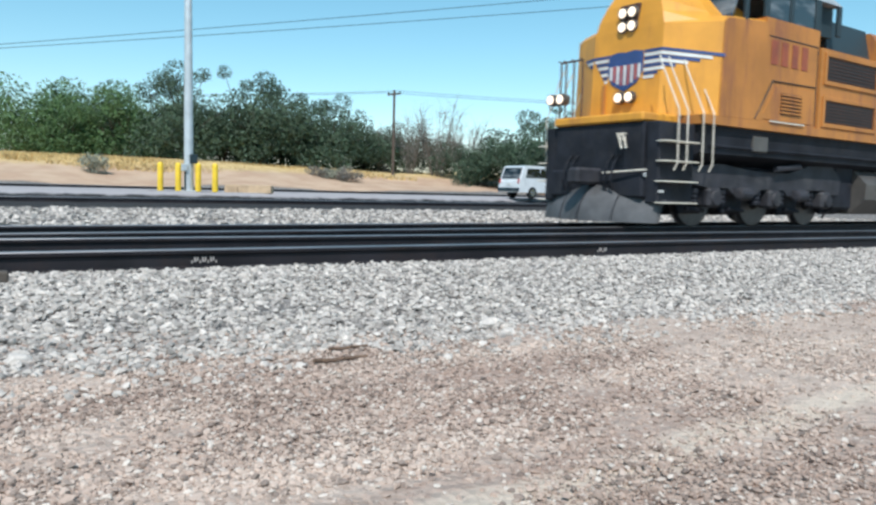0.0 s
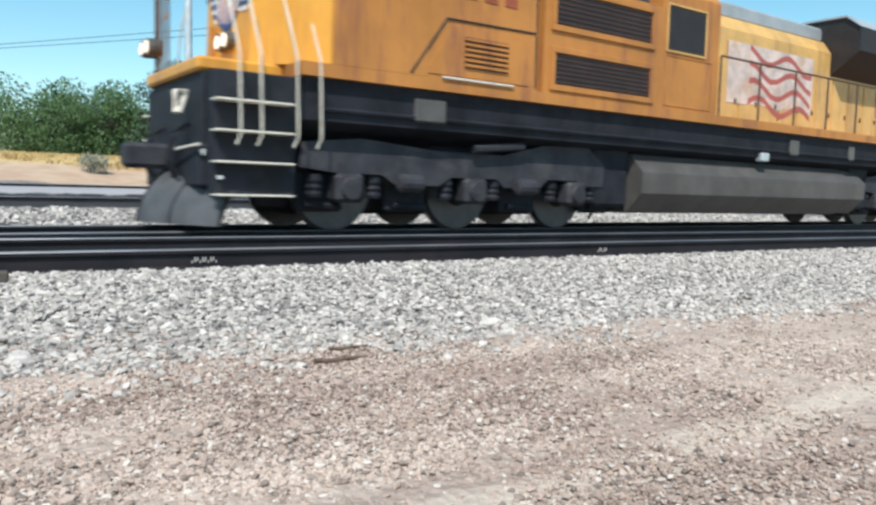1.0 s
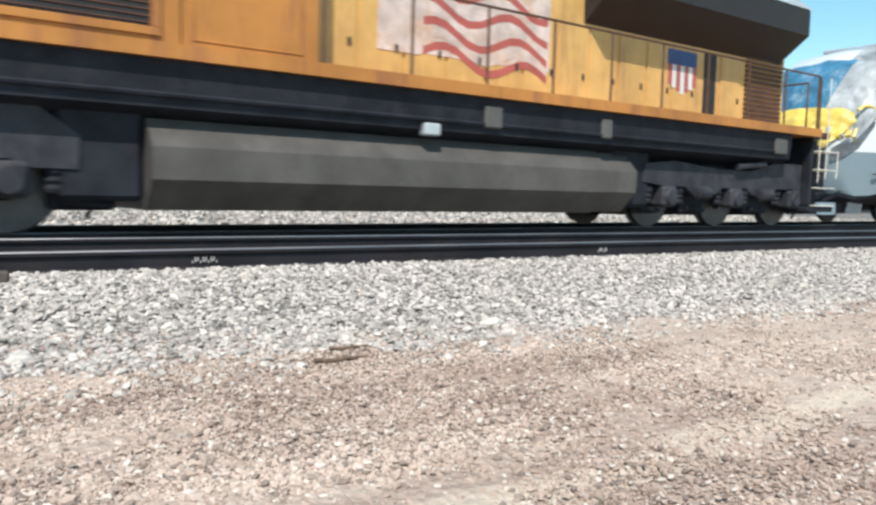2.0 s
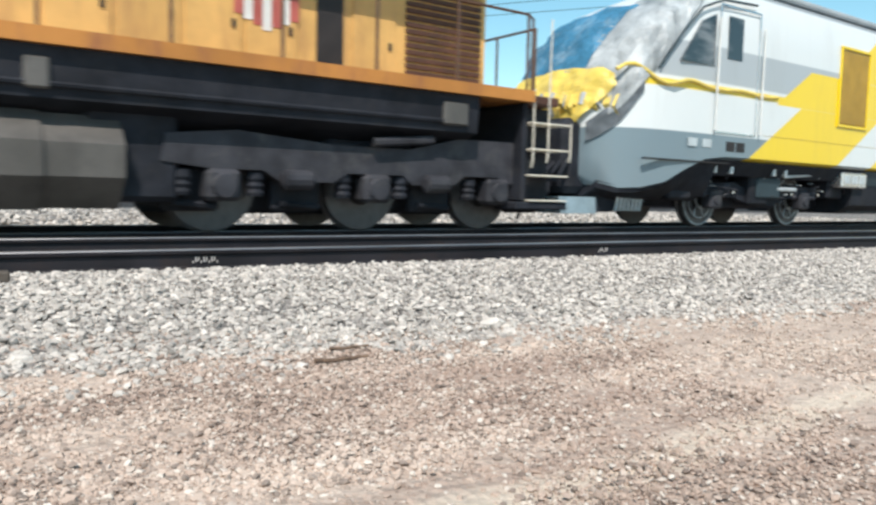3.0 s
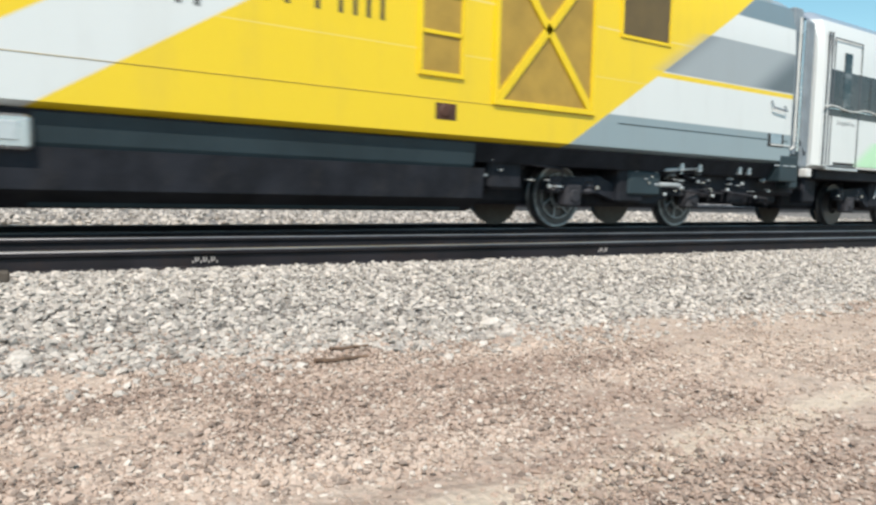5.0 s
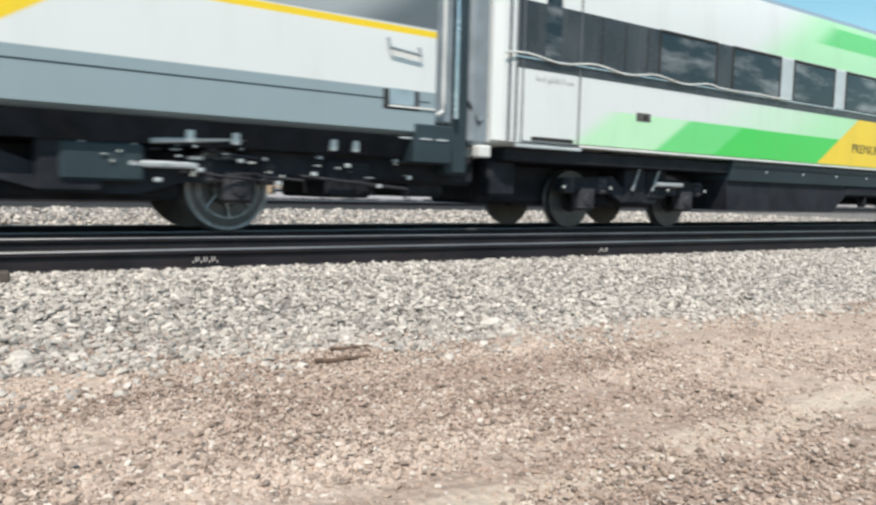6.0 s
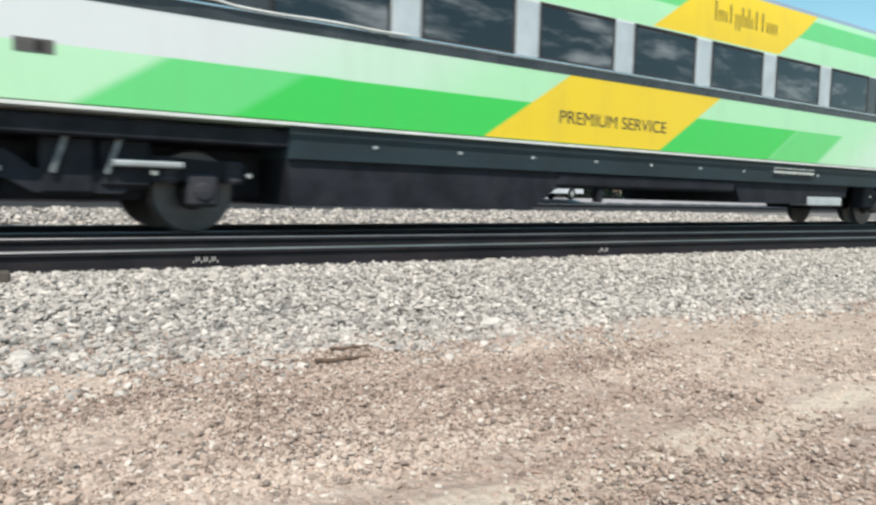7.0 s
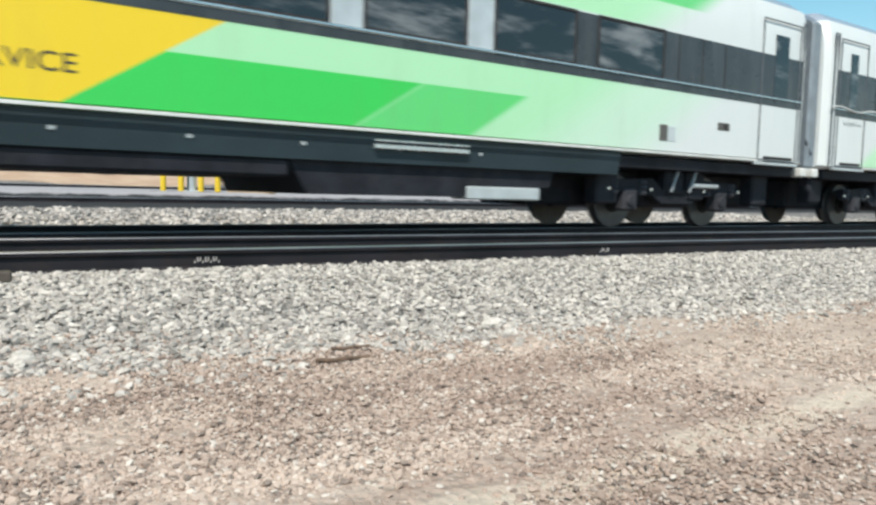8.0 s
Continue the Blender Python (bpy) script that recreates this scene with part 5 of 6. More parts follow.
def passenger_truck(parent, X, a, base, r, disc, label):
    """A two-axle truck with outside boxes, springs and dampers."""
    sh = lambda: Shape(-X)
    b = a + base
    truck = part("truck", sh().prism([(a - 0.55, 0.60), (a - 0.5, 0.78), (a + 0.6, 0.84), (a + base / 2 - 0.4, 0.66), (a + base / 2 + 0.4, 0.66), (b - 0.6, 0.84), (b + 0.5, 0.78), (b + 0.55, 0.60), (b - 0.6, 0.56), (a + base / 2 + 0.4, 0.42), (a + base / 2 - 0.4, 0.42), (a + 0.6, 0.56)], -1.16, -1.02), "black", parent, label)
    part("side_frame", sh().prism([(a - 0.5, 0.6), (a - 0.5, 0.8), (b + 0.5, 0.8), (b + 0.5, 0.6)], 1.02, 1.16), "black", truck)
    for x in (a, b):
        build_wheelset(truck, x, r, X, disc)
        part("axle_box", sh().box(x - 0.17, x + 0.17, -1.22, -0.98, r - 0.17, r + 0.2, 0.04).turned([(0.03, -1.25), (0.09, -1.245), (0.11, -1.22)], 10, "y", (x, 0, r)), "frame", truck)
        for sx in (-0.36, 0.36):
            part("spring", sh().turned([(0.10, 0.55), (0.12, 0.59), (0.10, 0.63), (0.12, 0.67), (0.10, 0.71), (0.12, 0.75), (0.10, 0.80)], 10, "z", (x + sx, -1.1, 0)), "frame", truck)
        for sx in (-0.52, 0.52):
            part("bolt_head", sh().box(x + sx - 0.03, x + sx + 0.03, -1.21, -1.165, 0.62, 0.68, 0.008), "chrome", truck, "bright bolt head")
    part("bolster", sh().box(a + base / 2 - 0.35, a + base / 2 + 0.35, -1.05, 1.05, 0.5, 1.15, 0.05), "black", truck)
    for sx in (-0.25, 0.25):
        part("damper", sh().tube([(a + base / 2 + sx, -1.24, 0.62), (a + base / 2 + sx + 0.12, -1.28, 1.0)], 0.024, 8), "disc", truck, "grey damper rod")
    part("damper", sh().tube([(a + base / 2 + 0.3, -1.27, 0.74), (a + base / 2 + 1.0, -1.27, 0.74)], 0.04, 8), "steel", truck, "pale damper")
    part("brake_gear", sh().box(a + 0.55, b - 0.55, -0.9, 0.9, 0.35, 0.6, 0.05), "black", truck)
    return truck


def nose_sections():
    return [(33.20, 0.50, 0.98, 1.62), (33.26, 0.78, 0.82, 1.95), (33.40, 1.04, 0.68, 2.30), (33.64, 1.27, 0.60, 2.72), (34.0, 1.42, 0.62, 3.25), (34.5, 1.50, 0.72, 3.72), (35.0, 1.53, 0.95, 4.05), (35.5, 1.545, 1.14, 4.27), (36.1, 1.55, 1.205, 4.40), (37.0, 1.55, 1.21, 4.46)]


def build_charger():
    X = 32.5
    loco = root("passenger_locomotive", "yellow and white streamlined diesel locomotive with torn nose wrapping", "locomotive")
    sh = lambda: Shape(-X)
    Y = -1.552
    part("body", loft(-X, nose_sections() + [(45.0, 1.55, 1.21, 4.46), (54.29, 1.55, 1.21, 4.46)]), "charger", loco, "yellow and white slanted paint")
    # torn wrapping over the nose: crumpled sheets just off the skin
    rng = np.random.default_rng(5)

    def crumple(x0, x1, k0, k1, rise, rough, rows=26, cols=26):
        secs = nose_sections()
        xs = [s[0] for s in secs]
        grid = []
        for i in range(rows):
            x = x0 + (x1 - x0) * i / (rows - 1)
            w, zb, top = (float(np.interp(x, xs, [s[j] for s in secs])) for j in (1, 2, 3))
            ring = body_section(w, zb, top)
            row = []
            for j in range(cols):
                end = k1 if isinstance(k1, float) else float(np.interp(x, *k1))
                q = k0 + (end - k0) * j / (cols - 1)
                a, b = ring[int(q) % len(ring)], ring[(int(q) + 1) % len(ring)]
                f = q - int(q)
                y, z = a[0] + (b[0] - a[0]) * f, a[1] + (b[1] - a[1]) * f
                n = noise.noise((x * 3.1, y * 2.2 + 4, z * 2.2)) + 0.5 * noise.noise((x * 9, y * 7, z * 7))
                g = rise + rough * n
                row.append((x - g * 0.9, y * (1 + g * 0.45), z + g * 0.35))
            grid.append(row)
        return sh().sheet(grid)

    part("torn_wrap", crumple(33.5, 35.5, 8.4, ([33.5, 34.0, 34.3, 34.8, 35.5], [12.1, 12.0, 11.75, 11.05, 10.0]), 0.05, 0.055), "wrap", loco, "crumpled grey plastic wrapping")
    part("torn_wrap", crumple(33.38, 34.75, 6.6, 8.55, 0.06, 0.06), "wrap_blue", loco, "blue sheet over the windscreen")
    # Dark sheet, not wrapping: stands for the shade in the nose cavity.
    part("torn_wrap", crumple(33.30, 34.0, 11.6, ([33.3, 33.6, 34.0], [12.5, 12.4, 12.15]), 0.035, 0.05), "rubber", loco, "dark sheet standing for the shaded nose cavity")
    cover = crumple(33.20, 33.60, 6.0, 10.8, 0.07, 0.07, 16, 36)
    part("torn_sheet", cover, "torn", loco, "torn yellow sheet on the nose")
    for k in range(36):
        y = 1.0 - 2.2 * k / 35 + rng.normal() * 0.02
        x = 33.05 + 0.38 * (y * y) ** 0.9
        top, low = 2.12 + 0.1 * rng.random(), 1.22 + 0.5 * rng.random()
        w = 0.035 + 0.03 * rng.random()
        drift = 0.14 + 0.2 * rng.random()
        pts = [(x, y, top), (x - 0.05 - 0.02 * (k % 3), y, top - 0.2), (x - 0.02 + drift * 0.3, y, (top + low) / 2), (x + drift, y - 0.02, low)]
        s = sh()
        s.sheet([[(p[0], p[1] - w, p[2]), (p[0] - 0.02, p[1], p[2] + 0.01), (p[0], p[1] + w, p[2])] for p in pts])
        part("torn_strip", s, "torn" if k % 4 else "wrap", loco, "hanging torn strip")
    ribs = []
    for x, w, zb, top in nose_sections()[2:8] + [(35.95, 1.55, 1.16, 4.3)]:
        half = [(w * 0.985, zb + 0.10), (w * 0.965, zb - 0.02), (w * 0.90, zb * 0.55 + 0.235), (w * 0.80, 0.55 + zb * 0.04), (w * 0.64, 0.47)]
        ribs.append([(x - 0.02, y, z) for y, z in half + [(-y, z) for y, z in reversed(half)]])
    val = sh()
    val.add([p for r in ribs for p in r], [(a * 10 + k, a * 10 + (k + 1) % 10, a * 10 + 10 + (k + 1) % 10, a * 10 + 10 + k) for a in range(6) for k in range(10)] + [tuple(range(10)), tuple(range(60, 70))])
    val.smooth = True
    # Valance coloured black: the shade below the nose is put into its paint.
    part("valance", val, "black", loco, "turned-under valance below the nose, black for its shade")
    part("pilot_plate", sh().prism([(32.72, 0.23), (32.66, 0.50), (33.5, 0.50), (33.52, 0.23)], -0.92, 0.92), "pilot", loco, "pale blue-grey pilot plate")
    # Solid black box takes the place of the hollow hatch and its inner shade.
    part("coupler_opening", sh().box(32.95, 33.6, -0.75, 0.75, 0.55, 1.78, 0.12), "black", loco, "black box for the shaded inside of the coupler hatch")
    part("coupler", sh().box(32.25, 33.0, -0.15, 0.15, 0.72, 1.02, 0.06), "frame", loco)
    strap = [(33.45 + 0.16 * k, -1.30 - 0.26 * min(1, k / 7), 2.42 + (0.16 * math.sin(k * 0.75) * max(0.12, 1 - k / 14)) + 0.10 * max(0, 1 - k / 12)) for k in range(27)]
    part("strap", sh().tube(strap, 0.032, 7), "torn", loco, "loose yellow strap")
    # cab side
    part("cab_window", sh().prism([(34.72, 2.78), (35.25, 3.50), (35.62, 3.66), (35.62, 2.78)], Y - 0.006, Y + 0.03), "cab_glass", loco, "dark cab side window")
    part("window_arch", sh().tube([(34.25, Y + 0.05, 2.62), (34.75, Y, 3.25), (35.25, Y, 3.72), (35.8, Y, 3.92), (36.8, Y, 3.98)], 0.022, 6), "slate", loco)
    door = part("door", frame_bars(-X, 35.72, 36.95, Y - 0.012, Y + 0.004, 1.66, 3.86, 0.035), "chrome", loco, "outlined cab door")
    part("door_window", sh().box(35.98, 36.42, Y - 0.008, Y + 0.004, 2.95, 3.68, 0.004), "cab_glass", door, "dark door window")
    for x in (35.66, 37.02):
        part("grab_iron", sh().tube([(x, Y - 0.05, 1.7), (x, Y - 0.06, 3.6)], 0.02, 7), "white", loco, "pale grab rail")
    for x in (36.08, 36.38):
        part("hatch", sh().box(x, x + 0.26, Y - 0.005, Y + 0.004, 1.36, 1.53, 0.004), "dark", loco, "small dark hatch")
    for x in (35.0, 35.4):
        part("hatch", sh().box(x, x + 0.25, Y - 0.004, Y + 0.004, 1.40, 1.54, 0.004), "steel", loco, "small pale hatch")
    part("seam", sh().box(33.9, 36.2, Y - 0.004, Y + 0.06, 1.135, 1.16, 0.002), "dark", loco)
    part("seam", sh().box(37.2, 48.9, Y - 0.0035, Y + 0.004, 1.70, 1.706, 0.001), "grille", loco)
    part("seam", sh().box(49.4, 54.2, Y - 0.0035, Y + 0.004, 1.635, 1.65, 0.001), "slate", loco)
    # engine room grilles
    panel = part("grille", sh().box(39.9, 41.02, Y - 0.006, Y + 0.004, 2.10, 3.62, 0.004), "grille", loco, "ochre intake grille")
    for k in range(13):
        x = 39.94 + 0.082 * k
        part("slat", sh().box(x, x + 0.045, Y - 0.03, Y - 0.0065, 2.13, 3.58, 0.004), "grille", panel)
    part("grille_frame", frame_bars(-X, 39.84, 41.08, Y - 0.03, Y + 0.003, 2.05, 3.68, 0.055), "sunny", loco)
    panel = part("grille", sh().box(45.72, 46.32, Y - 0.006, Y + 0.004, 2.04, 3.62, 0.004), "grille", loco, "ochre ladder grille")
    for z in (2.5, 3.0):
        part("crossbar", sh().box(45.7, 46.34, Y - 0.03, Y - 0.0065, z, z + 0.05, 0.004), "sunny", panel)
    part("grille_frame", frame_bars(-X, 45.66, 46.38, Y - 0.03, Y + 0.003, 1.98, 3.68, 0.06), "sunny", loco)
    panel = part("grille", sh().box(46.95, 48.75, Y - 0.006, Y + 0.004, 1.78, 3.88, 0.004), "grille", loco, "ochre side panel with an X brace")
    for z0, z1 in ((1.80, 3.86), (3.86, 1.80)):
        part("brace", sh().add([(46.97, y, z0 - 0.09) for y in (Y - 0.035, Y - 0.0065)] + [(48.73, y, z1 - 0.09) for y in (Y - 0.035, Y - 0.0065)] + [(48.73, y, z1 + 0.09) for y in (Y - 0.035, Y - 0.0065)] + [(46.97, y, z0 + 0.09) for y in (Y - 0.035, Y - 0.0065)],
                                  [(0, 2, 4, 6), (1, 7, 5, 3), (0, 1, 3, 2), (2, 3, 5, 4), (4, 5, 7, 6), (6, 7, 1, 0)]), "sunny", panel)
    part("grille_frame", frame_bars(-X, 46.88, 48.82, Y - 0.04, Y + 0.003, 1.71, 3.95, 0.08), "sunny", loco)
    part("window", sh().box(49.42, 50.5, Y - 0.008, Y + 0.004, 3.0, 3.86, 0.01), "dull", loco, "dull square window")
    part("window_frame", frame_bars(-X, 49.36, 50.56, Y - 0.02, Y + 0.003, 2.94, 3.92, 0.05), "sunny", loco)
    part("side_lamp", sh().turned([(0.02, Y - 0.03), (0.07, Y - 0.025), (0.10, Y)], 12, "y", (46.1, 0, 1.56)).box(45.95, 46.28, Y - 0.004, Y + 0.003, 1.45, 1.66, 0.003), "rusty", loco, "rusty side marker plate")
    word_bars(-X, 41.55, 45.25, Y, 2.56, 0.34, (1, 0, 2, -1, 1, 1, 2, 2, 0, 0), "ink", loco, "large word drawn as plain dark bars")
    # rear end
    part("roof_rib", sh().box(36.5, 54.2, -1.18, 1.18, 4.40, 4.52, 0.04), "roof", loco)
    part("grab_iron", sh().tube([(53.57, Y - 0.01, 2.36), (53.57, Y - 0.06, 2.24), (54.02, Y - 0.06, 2.20), (54.02, Y - 0.01, 2.30)], 0.018, 6), "bellows", loco, "grey grab handle")
    # No real recess: a dark plate carries the pocket's shade in its colour.
    part("step_pocket", sh().box(53.52, 54.04, Y - 0.004, Y + 0.004, 1.52, 1.76, 0.004), "dark", loco, "dark plate for the shade in a recessed step")
    part("pocket_cover", sh().box(53.60, 53.97, Y - 0.007, Y - 0.0045, 1.58, 1.77, 0.002), "pilot", loco)
    part("pocket_bar", sh().box(53.60, 54.28, Y - 0.02, Y - 0.0075, 1.545, 1.57, 0.004), "white", loco, "pale step edge")
    part("end_panel", sh().box(54.292, 54.60, -1.50, 1.50, 1.40, 4.2, 0.03), "bellows", loco, "pale grey end panel")
    part("end_rail", sh().tube([(54.32, -1.54, 1.50), (54.40, -1.56, 1.55), (54.41, -1.56, 1.66), (54.41, -1.56, 4.0)], 0.022, 7), "white", loco, "pale end rail")
    part("end_rail", sh().tube([(54.68, -1.47, 1.48), (54.68, -1.47, 4.0)], 0.03, 7), "chrome", loco, "bright end rail")
    part("end_wall", sh().box(54.605, 54.965, -1.38, 1.38, 0.75, 4.1, 0.04), "slate", loco, "dark gangway frame")
    part("corner_step", sh().box(53.98, 54.56, -1.57, -1.2, 0.88, 1.37, 0.02), "slate", loco, "dark corner step box")
    part("end_gear", sh().box(53.9, 54.5, -1.19, 1.4, 0.85, 1.19, 0.05), "black", loco)
    for x in (53.75, 54.05, 54.3):
        part("pale_edge", sh().box(x, x + 0.18, -1.585, -1.572, 1.17, 1.19, 0.003), "steel", loco, "thin pale edge")
    for k in range(6):
        y = -1.2 + 0.28 * k
        part("cable", sh().tube([(54.5, y, 1.35), (54.75, y, 0.85), (55.0, y + 0.03, 0.8), (55.25, y, 1.1)], 0.025, 6), "black", loco)
    # underframe
    part("underframe", sh().beam([(-1.30, 0.95), (-1.46, 1.208), (1.46, 1.208), (1.30, 0.95)], 34.6, 54.2), "black", loco)
    part("fuel_tank", sh().beam([(-1.40, 0.90), (-1.45, 1.205), (1.45, 1.205), (1.40, 0.90), (1.1, 0.28), (-1.1, 0.28)], 41.4, 46.7), "slate", loco, "dark slate fuel tank")
    part("fuel_tank", sh().beam([(-1.36, 0.45), (-1.41, 0.86), (1.41, 0.86), (1.36, 0.45), (1.0, 0.26), (-1.0, 0.26)], 41.0, 46.9), "black", loco)
    part("equipment_box", sh().box(40.35, 41.40, -1.50, -1.2, 0.82, 1.15, 0.03), "chrome", loco, "bright fuel gauge box")
    for k in range(3):
        part("gauge", sh().box(40.45 + 0.31 * k, 40.66 + 0.31 * k, -1.52, -1.49, 0.9, 1.08, 0.02), "steel", loco)
    for x0, x1 in ((34.9, 41.3), (46.7, 51.9)):
        part("underfloor_gear", sh().box(x0, x1, -0.62, 0.62, 0.36, 0.96, 0.06), "black", loco)
    for x in (34.95, 37.35, 40.25, 47.1, 49.8):
        part("underfloor_box", sh().box(x, x + 0.62, -1.26, -0.9, 0.42 + 0.08 * (int(x * 7) % 3), 1.0, 0.04), "black", loco)
    part("underfloor_gear", sh().box(51.95, 55.3, -1.12, 1.12, 0.62, 1.18, 0.06), "black", loco)
    part("underfloor_box", sh().box(52.95, 53.6, -1.2, 0.2, 0.42, 0.9, 0.05), "black", loco)
    part("underfloor_box", sh().box(54.2, 54.85, -1.0, 0.6, 0.45, 0.9, 0.05), "black", loco)
    knobs = random.Random(17)
    for lo, hi, count in ((34.9, 41.2, 26), (46.9, 48.6, 8), (50.2, 54.2, 34)):
        for k in range(count):
            x, z, w = knobs.uniform(lo, hi), knobs.uniform(0.62, 1.12), knobs.uniform(0.015, 0.04)
            kind = knobs.choice(("steel", "chrome", "frame", "disc"))
            part("fitting", sh().box(x, x + w * knobs.choice((1, 1, 2.5, 4)), -1.33, -1.22, z, z + w, 0.008), kind, loco, "small metal fitting")
        for k in range(count // 4):
            x, z = knobs.uniform(lo, hi - 0.8), knobs.uniform(0.6, 1.1)
            part("pipe", sh().tube([(x, -1.27, z), (x + 0.3, -1.29, z - 0.03), (x + 0.75, -1.27, z - 0.06), (x + 0.8, -1.22, z - 0.2)], 0.016, 6), "frame", loco, "thin dark pipe")
    for k in range(8):
        part("pale_fitting", sh().box(50.9 + 0.45 * k, 50.97 + 0.45 * k, -1.31, -1.27, 0.55 + 0.12 * (k % 3), 0.60 + 0.12 * (k % 3), 0.01), "steel", loco, "small pale fitting")
    part("pilot", sh().prism([(33.53, 0.25), (33.53, 0.60), (34.4, 0.70), (34.3, 0.27)], -0.9, 0.9), "black", loco)
    for k in range(7):
        part("sand_pipe", sh().tube([(33.98 + 0.10 * k, -0.98, 0.6), (33.95 + 0.10 * k, -0.95, 0.28)], 0.03, 6), "steel", loco, "pale pipe end")
    for x in (36.0, 36.5, 37.9, 38.3, 51.2, 51.7, 52.9, 53.2):
        part("bracket", sh().box(x, x + 0.09, -1.40, -1.30, 0.98, 1.14, 0.01), "steel", loco, "small pale bracket")
    passenger_truck(loco, X, 36.4, 3.05, 0.508, True, "black two-axle truck with bright brake discs")
    passenger_truck(loco, X, 48.85, 3.0, 0.508, True, "black two-axle truck with bright brake discs")
    for a in (36.4, 48.85):
        part("side_link", sh().tube([(a + 2.0, -1.33, 0.98), (a + 3.1, -1.33, 1.06)], 0.03, 7), "steel", loco, "pale side link")
        part("end_box", sh().box(a + 1.15, a + 1.95, -1.30, -1.1, 0.55, 0.95, 0.03), "slate", loco)
    return loco


def build_coach():
    X = 55.0
    coach = root("passenger_coach", "white and green passenger coach with yellow panels", "railway coach", "coaches of the train")
    sh = lambda: Shape(-X)
    Y = -1.552
    part("body", loft(-X, [(55.32, 1.42, 1.20, 4.40), (55.42, 1.53, 1.185, 4.45), (55.6, 1.55, 1.18, 4.46), (57.0, 1.55, 1.22, 4.46), (79.0, 1.55, 1.22, 4.46), (80.2, 1.55, 1.18, 4.46), (80.34, 1.53, 1.185, 4.45), (80.42, 1.42, 1.2, 4.40)]), "coach", coach, "white, green and yellow painted body")
    # dark window band, running on over the doors, with glass panes in it
    for x0, x1 in ((55.62, 62.14), (72.55, 80.18)):
        part("window_band", sh().box(x0, x1, Y - 0.006, Y + 0.004, 2.26, 3.18, 0.003), "band", coach, "matt dark grey band round the windows")
    part("window_band", sh().box(62.141, 72.549, Y - 0.006, Y + 0.004, 2.26, 2.375, 0.003), "band", coach, "matt dark grey band below the windows")
    for k in range(-2, 7):
        x = 62.64 + 1.985 * k
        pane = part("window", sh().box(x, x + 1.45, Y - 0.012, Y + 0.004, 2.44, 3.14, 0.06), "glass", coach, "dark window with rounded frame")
        part("window_frame", frame_bars(-X, x - 0.05, x + 1.50, Y - 0.020, Y + 0.003, 2.40, 3.19, 0.045), "dark", pane)
    for x0, x1 in ((57.05, 58.60), (76.1, 78.0)):
        for k in range(3):
            x = x0 + (x1 - x0) * (k + 0.5) / 3
            part("glazing_bar", sh().box(x - 0.012, x + 0.012, Y - 0.010, Y - 0.0065, 2.42, 3.16, 0.002), "dark", coach)
    for k in range(6):
        x = 62.18 + 1.985 * k
        part("pillar", sh().box(x, x + 0.42, Y - 0.006, Y + 0.003, 2.376, 3.17, 0.01), "steel", coach, "pale grey window pillar")
    part("sill_rail", sh().box(55.62, 80.18, Y - 0.026, Y - 0.0065, 2.385, 2.418, 0.006), "chrome", coach, "bright sill trim")
    wavy = [(55.4 + 0.2 * k, Y - 0.045, 2.42 + 0.035 * math.sin(k * 0.9) * (1 if k < 24 else 0.2)) for k in range(36)]
    part("tape", sh().tube(wavy, 0.014, 6), "white", coach, "loose white tape along the sill")
    part("sill_rail", sh().box(56.9, 79.0, Y - 0.012, Y + 0.003, 1.225, 1.262, 0.004), "white", coach)
    # doors at both ends
    for a, b in ((55.74, 56.88), (78.80, 80.08)):
        door = part("door", frame_bars(-X, a, b, Y - 0.016, Y + 0.004, 1.24, 3.82, 0.026), "rubber", coach, "outlined entrance door")
        for x in ((a - 0.22, a - 0.10) if a < 60 else (b + 0.10, b + 0.20)):
            part("edge_strip", sh().box(x - 0.02, x + 0.02, Y - 0.014, Y + 0.02, 1.25, 3.9, 0.006), "rubber", coach, "dark vertical rubber strip")
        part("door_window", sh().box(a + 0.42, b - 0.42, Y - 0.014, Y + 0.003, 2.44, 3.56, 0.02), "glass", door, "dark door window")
        part("threshold", sh().box(a + 0.2, b - 0.12, Y - 0.02, Y + 0.003, 1.28, 1.33, 0.006), "dark", door, "dark threshold slot")
        part("door_step", sh().box(a - 0.08, b + 0.05, Y - 0.035, Y + 0.05, 1.165, 1.215, 0.01), "steel", door, "pale door step")
    for x in (58.15, 77.57):
        part("side_plate", sh().box(x, x + 0.34, Y - 0.006, Y + 0.003, 1.71, 1.84, 0.004), "tank", coach, "small grey side plate")
        part("side_latch", sh().box(x + 0.17, x + 0.26, Y - 0.012, Y - 0.0065, 1.73, 1.82, 0.004), "dark", coach, "small dark latch")
    part("side_plate", sh().box(76.02, 76.22, Y - 0.006, Y + 0.003, 1.44, 1.70, 0.004), "tank", coach, "small grey side plate")
    part("side_plate", sh().box(76.23, 76.42, Y - 0.006, Y + 0.003, 1.44, 1.68, 0.004), "steel", coach, "small pale side plate")
    word_bars(-X, 56.0, 56.75, Y, 2.10, 0.05, (1, 0, 2, -1, 1, 1, 2, 2, 0, 0), "rubber", coach, "small pale word drawn as bars")
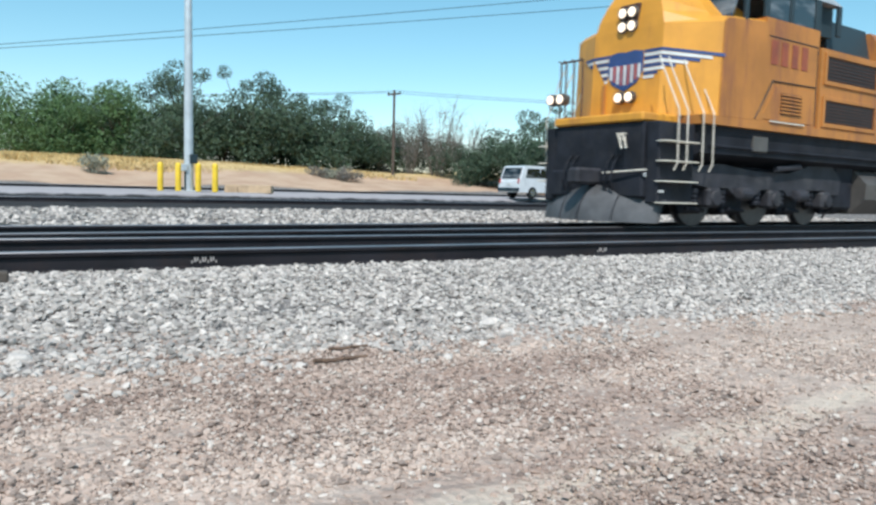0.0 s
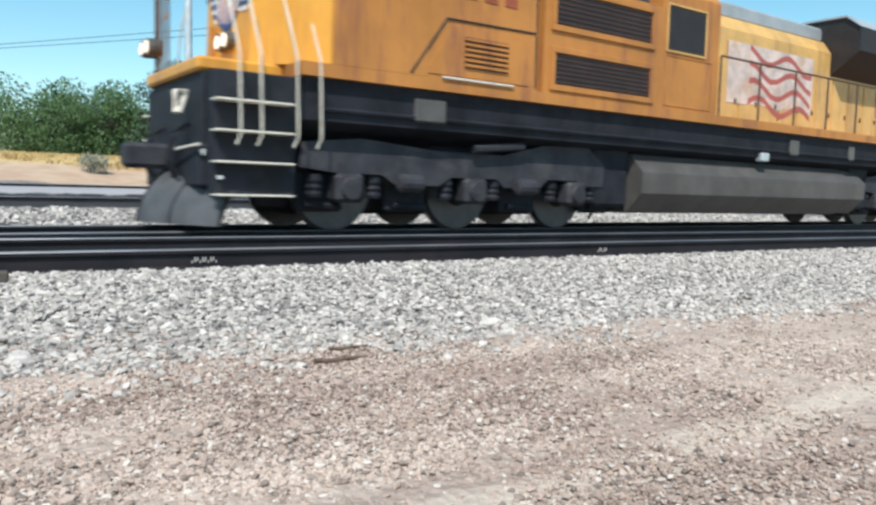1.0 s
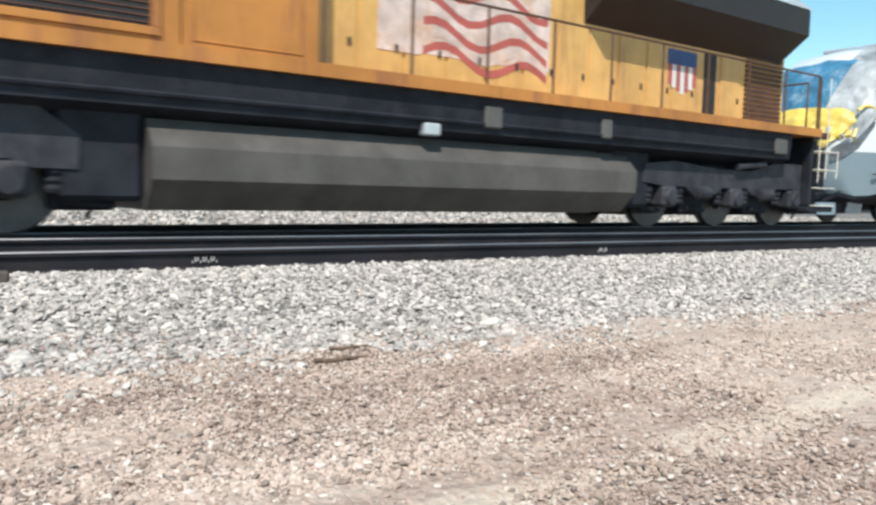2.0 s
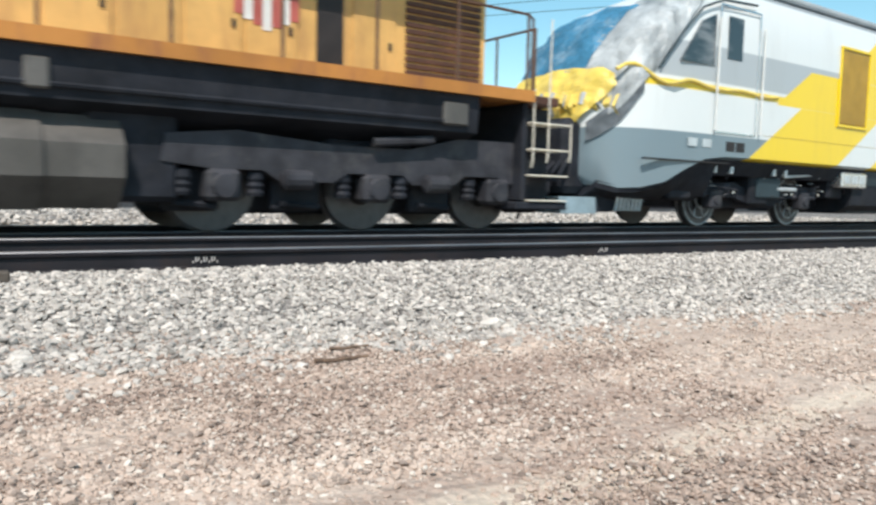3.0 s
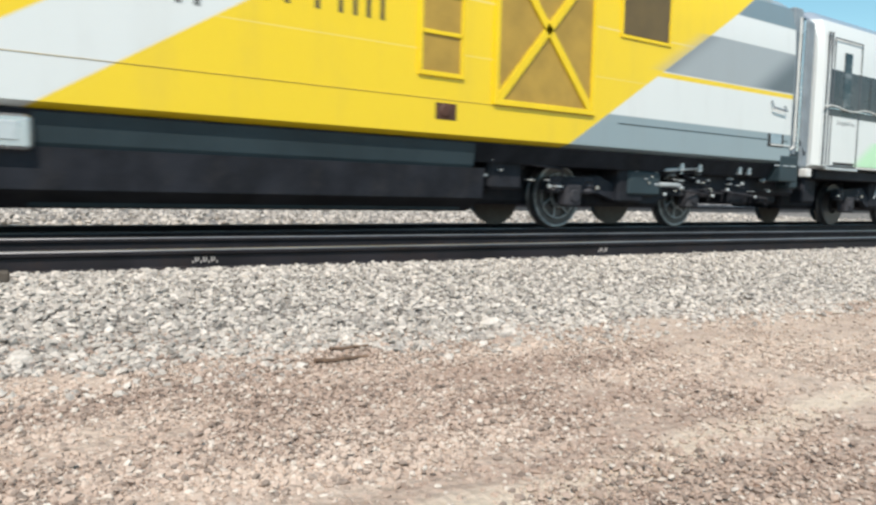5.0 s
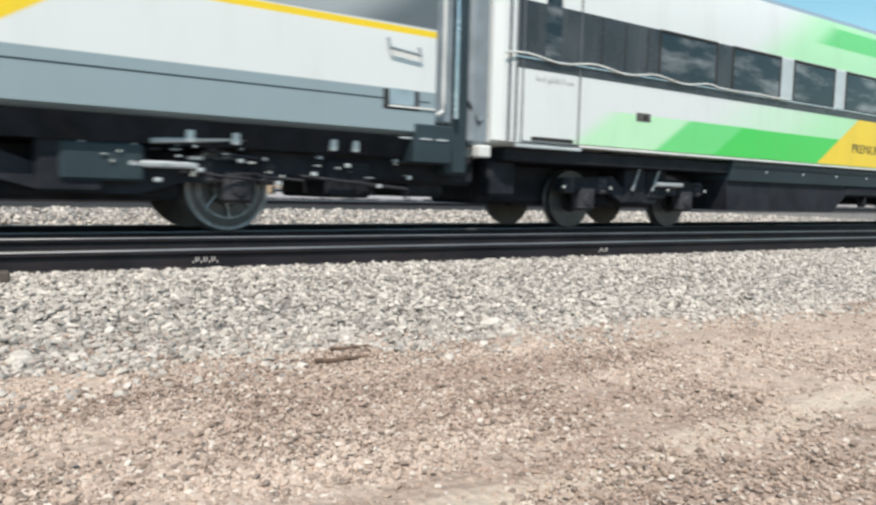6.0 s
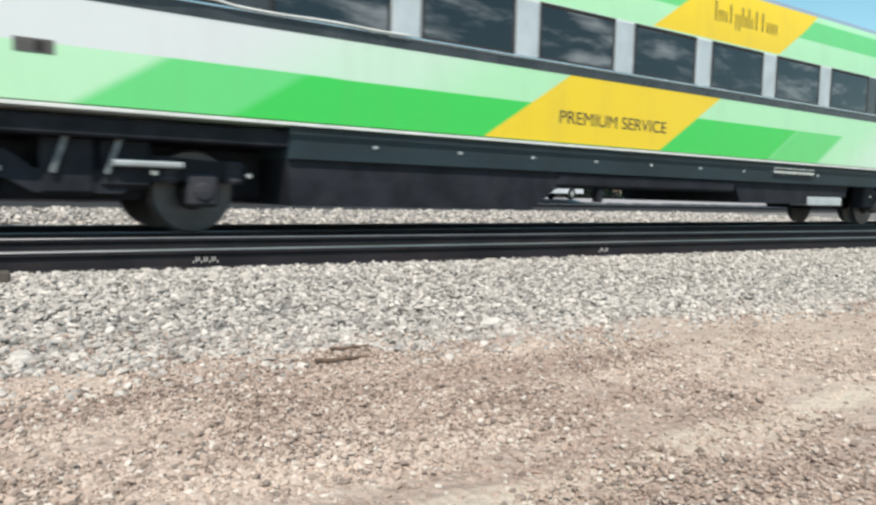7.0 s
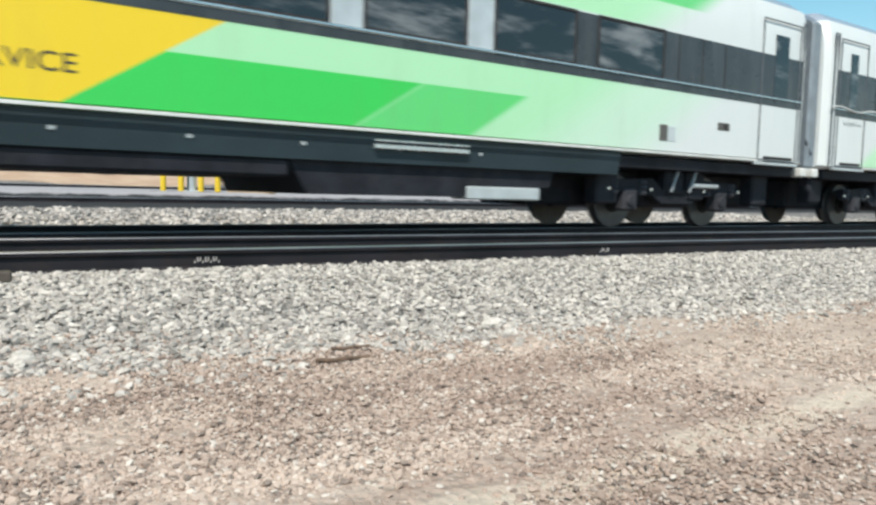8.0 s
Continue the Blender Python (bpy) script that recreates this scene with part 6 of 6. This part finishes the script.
    word_bars(-X, 68.6, 70.55, Y + 0.012, 3.55, 0.19, (1, 0, 2, -1, 1, 1, 2, 2, 0, 0), "ink", coach, "word drawn as plain dark bars")
    for word, x, wide in (("PREMIUM", 65.02, 1.24), ("SERVICE", 66.36, 1.08)):
        lettering("lettering", word, x, Y - 0.001, 1.56, 0.185, wide, coach, -X, "ink", "dark letters on the yellow panel")
    # ends
    for a, b in ((55.0, 55.35), (80.40, 80.83)):
        part("gangway", sh().box(a, b, -1.36, 1.36, 1.17, 4.1, 0.06), "bellows" if a < 60 else "rubber", coach, "grey gangway bellows")
        part("coupler", sh().box(a, b, -0.2, 0.2, 0.75, 1.05, 0.04), "black", coach)
        for y in (-1.38, -1.1):
            part("lamp_box", sh().box(a + 0.10, a + 0.30, y - 0.09, y + 0.09, 1.0, 1.17, 0.02), "white", coach, "small pale end box")
        part("cable", sh().tube([(a, -1.3, 1.75), (a + 0.15, -1.35, 1.45), (b, -1.3, 1.6)], 0.035, 6), "black", coach, "dark jumper cable")
    # underframe and equipment
    part("skirt", sh().beam([(-1.44, 0.86), (-1.49, 1.215), (1.49, 1.215), (1.44, 0.86)], 60.9, 75.2), "slate", coach, "dark slate skirt")
    part("underframe", sh().box(55.6, 80.3, -1.40, 1.40, 0.98, 1.175, 0.02), "black", coach)
    for x0, x1 in ((55.7, 60.95), (74.0, 80.3)):
        part("underfloor_gear", sh().box(x0, x1, -0.60, 0.60, 0.36, 1.0, 0.06), "black", coach)
    for x in (55.5, 58.4, 58.95, 75.0, 76.7, 77.3, 79.3):
        part("underfloor_box", sh().box(x, x + 0.5, -1.2, -0.9, 0.40 + 0.08 * (int(x * 7) % 3), 1.0, 0.04), "black", coach)
    part("equipment_case", sh().prism([(60.9, 0.86), (60.95, 0.32), (64.7, 0.30), (65.2, 0.62), (65.2, 0.86)], -1.38, 1.38), "black", coach, "dark equipment case")
    part("underfloor_beam", sh().box(65.22, 69.68, -1.40, 1.40, 0.65, 0.86, 0.03), "black", coach)
    part("equipment_case", sh().prism([(69.69, 0.86), (69.92, 0.46), (72.25, 0.46), (72.35, 0.60), (73.8, 0.62), (73.9, 0.86)], -1.36, 1.36), "black", coach, "dark equipment case")
    part("ladder_rack", sh().box(70.75, 72.2, -1.52, -1.44, 1.03, 1.09, 0.01).box(70.75, 72.2, -1.52, -1.44, 1.12, 1.15, 0.01), "chrome", coach, "bright side rack")
    part("battery_box", sh().box(72.27, 73.6, -1.40, -1.0, 0.43, 0.61, 0.02), "steel", coach, "pale grey box below the skirt")
    part("bracket", sh().box(66.13, 66.24, -1.36, -1.2, 0.42, 0.649, 0.02), "black", coach)
    for k in range(9):
        x = 62.0 + 1.3 * k
        part("rivet_plate", sh().box(x, x + 0.05, -1.475, -1.455, 1.02, 1.06, 0.004), "steel", coach)
    passenger_truck(coach, X, 57.5, 2.5, 0.457, False, "black two-axle coach truck")
    passenger_truck(coach, X, 75.8, 2.5, 0.457, False, "black two-axle coach truck")
    return coach


locomotive = build_locomotive()
charger = build_charger()
coach = build_coach()
second_coach = copy_thing(coach, pose(0, 0, 0))
for done, made in zip([o for o in coach.children_recursive], [o for o in second_coach.children_recursive]):
    for w, x, r in list(ROLLING):
        if w == done:
            ROLLING.append((made, x, r))


def motions():
    for ob, base in ((locomotive, 11.5), (charger, 32.5), (coach, 55.0), (second_coach, 80.85)):
        walk(ob, [(k / 4, pose(base + along(k / 4), TRACK_Y, 0)) for k in range(33)])
    for wheel, x, r in ROLLING:
        walk(wheel, [(k / 15, pose(x, 0, r, 0, math.degrees(along(k / 15) / r), 0)) for k in range(121)])


motions()
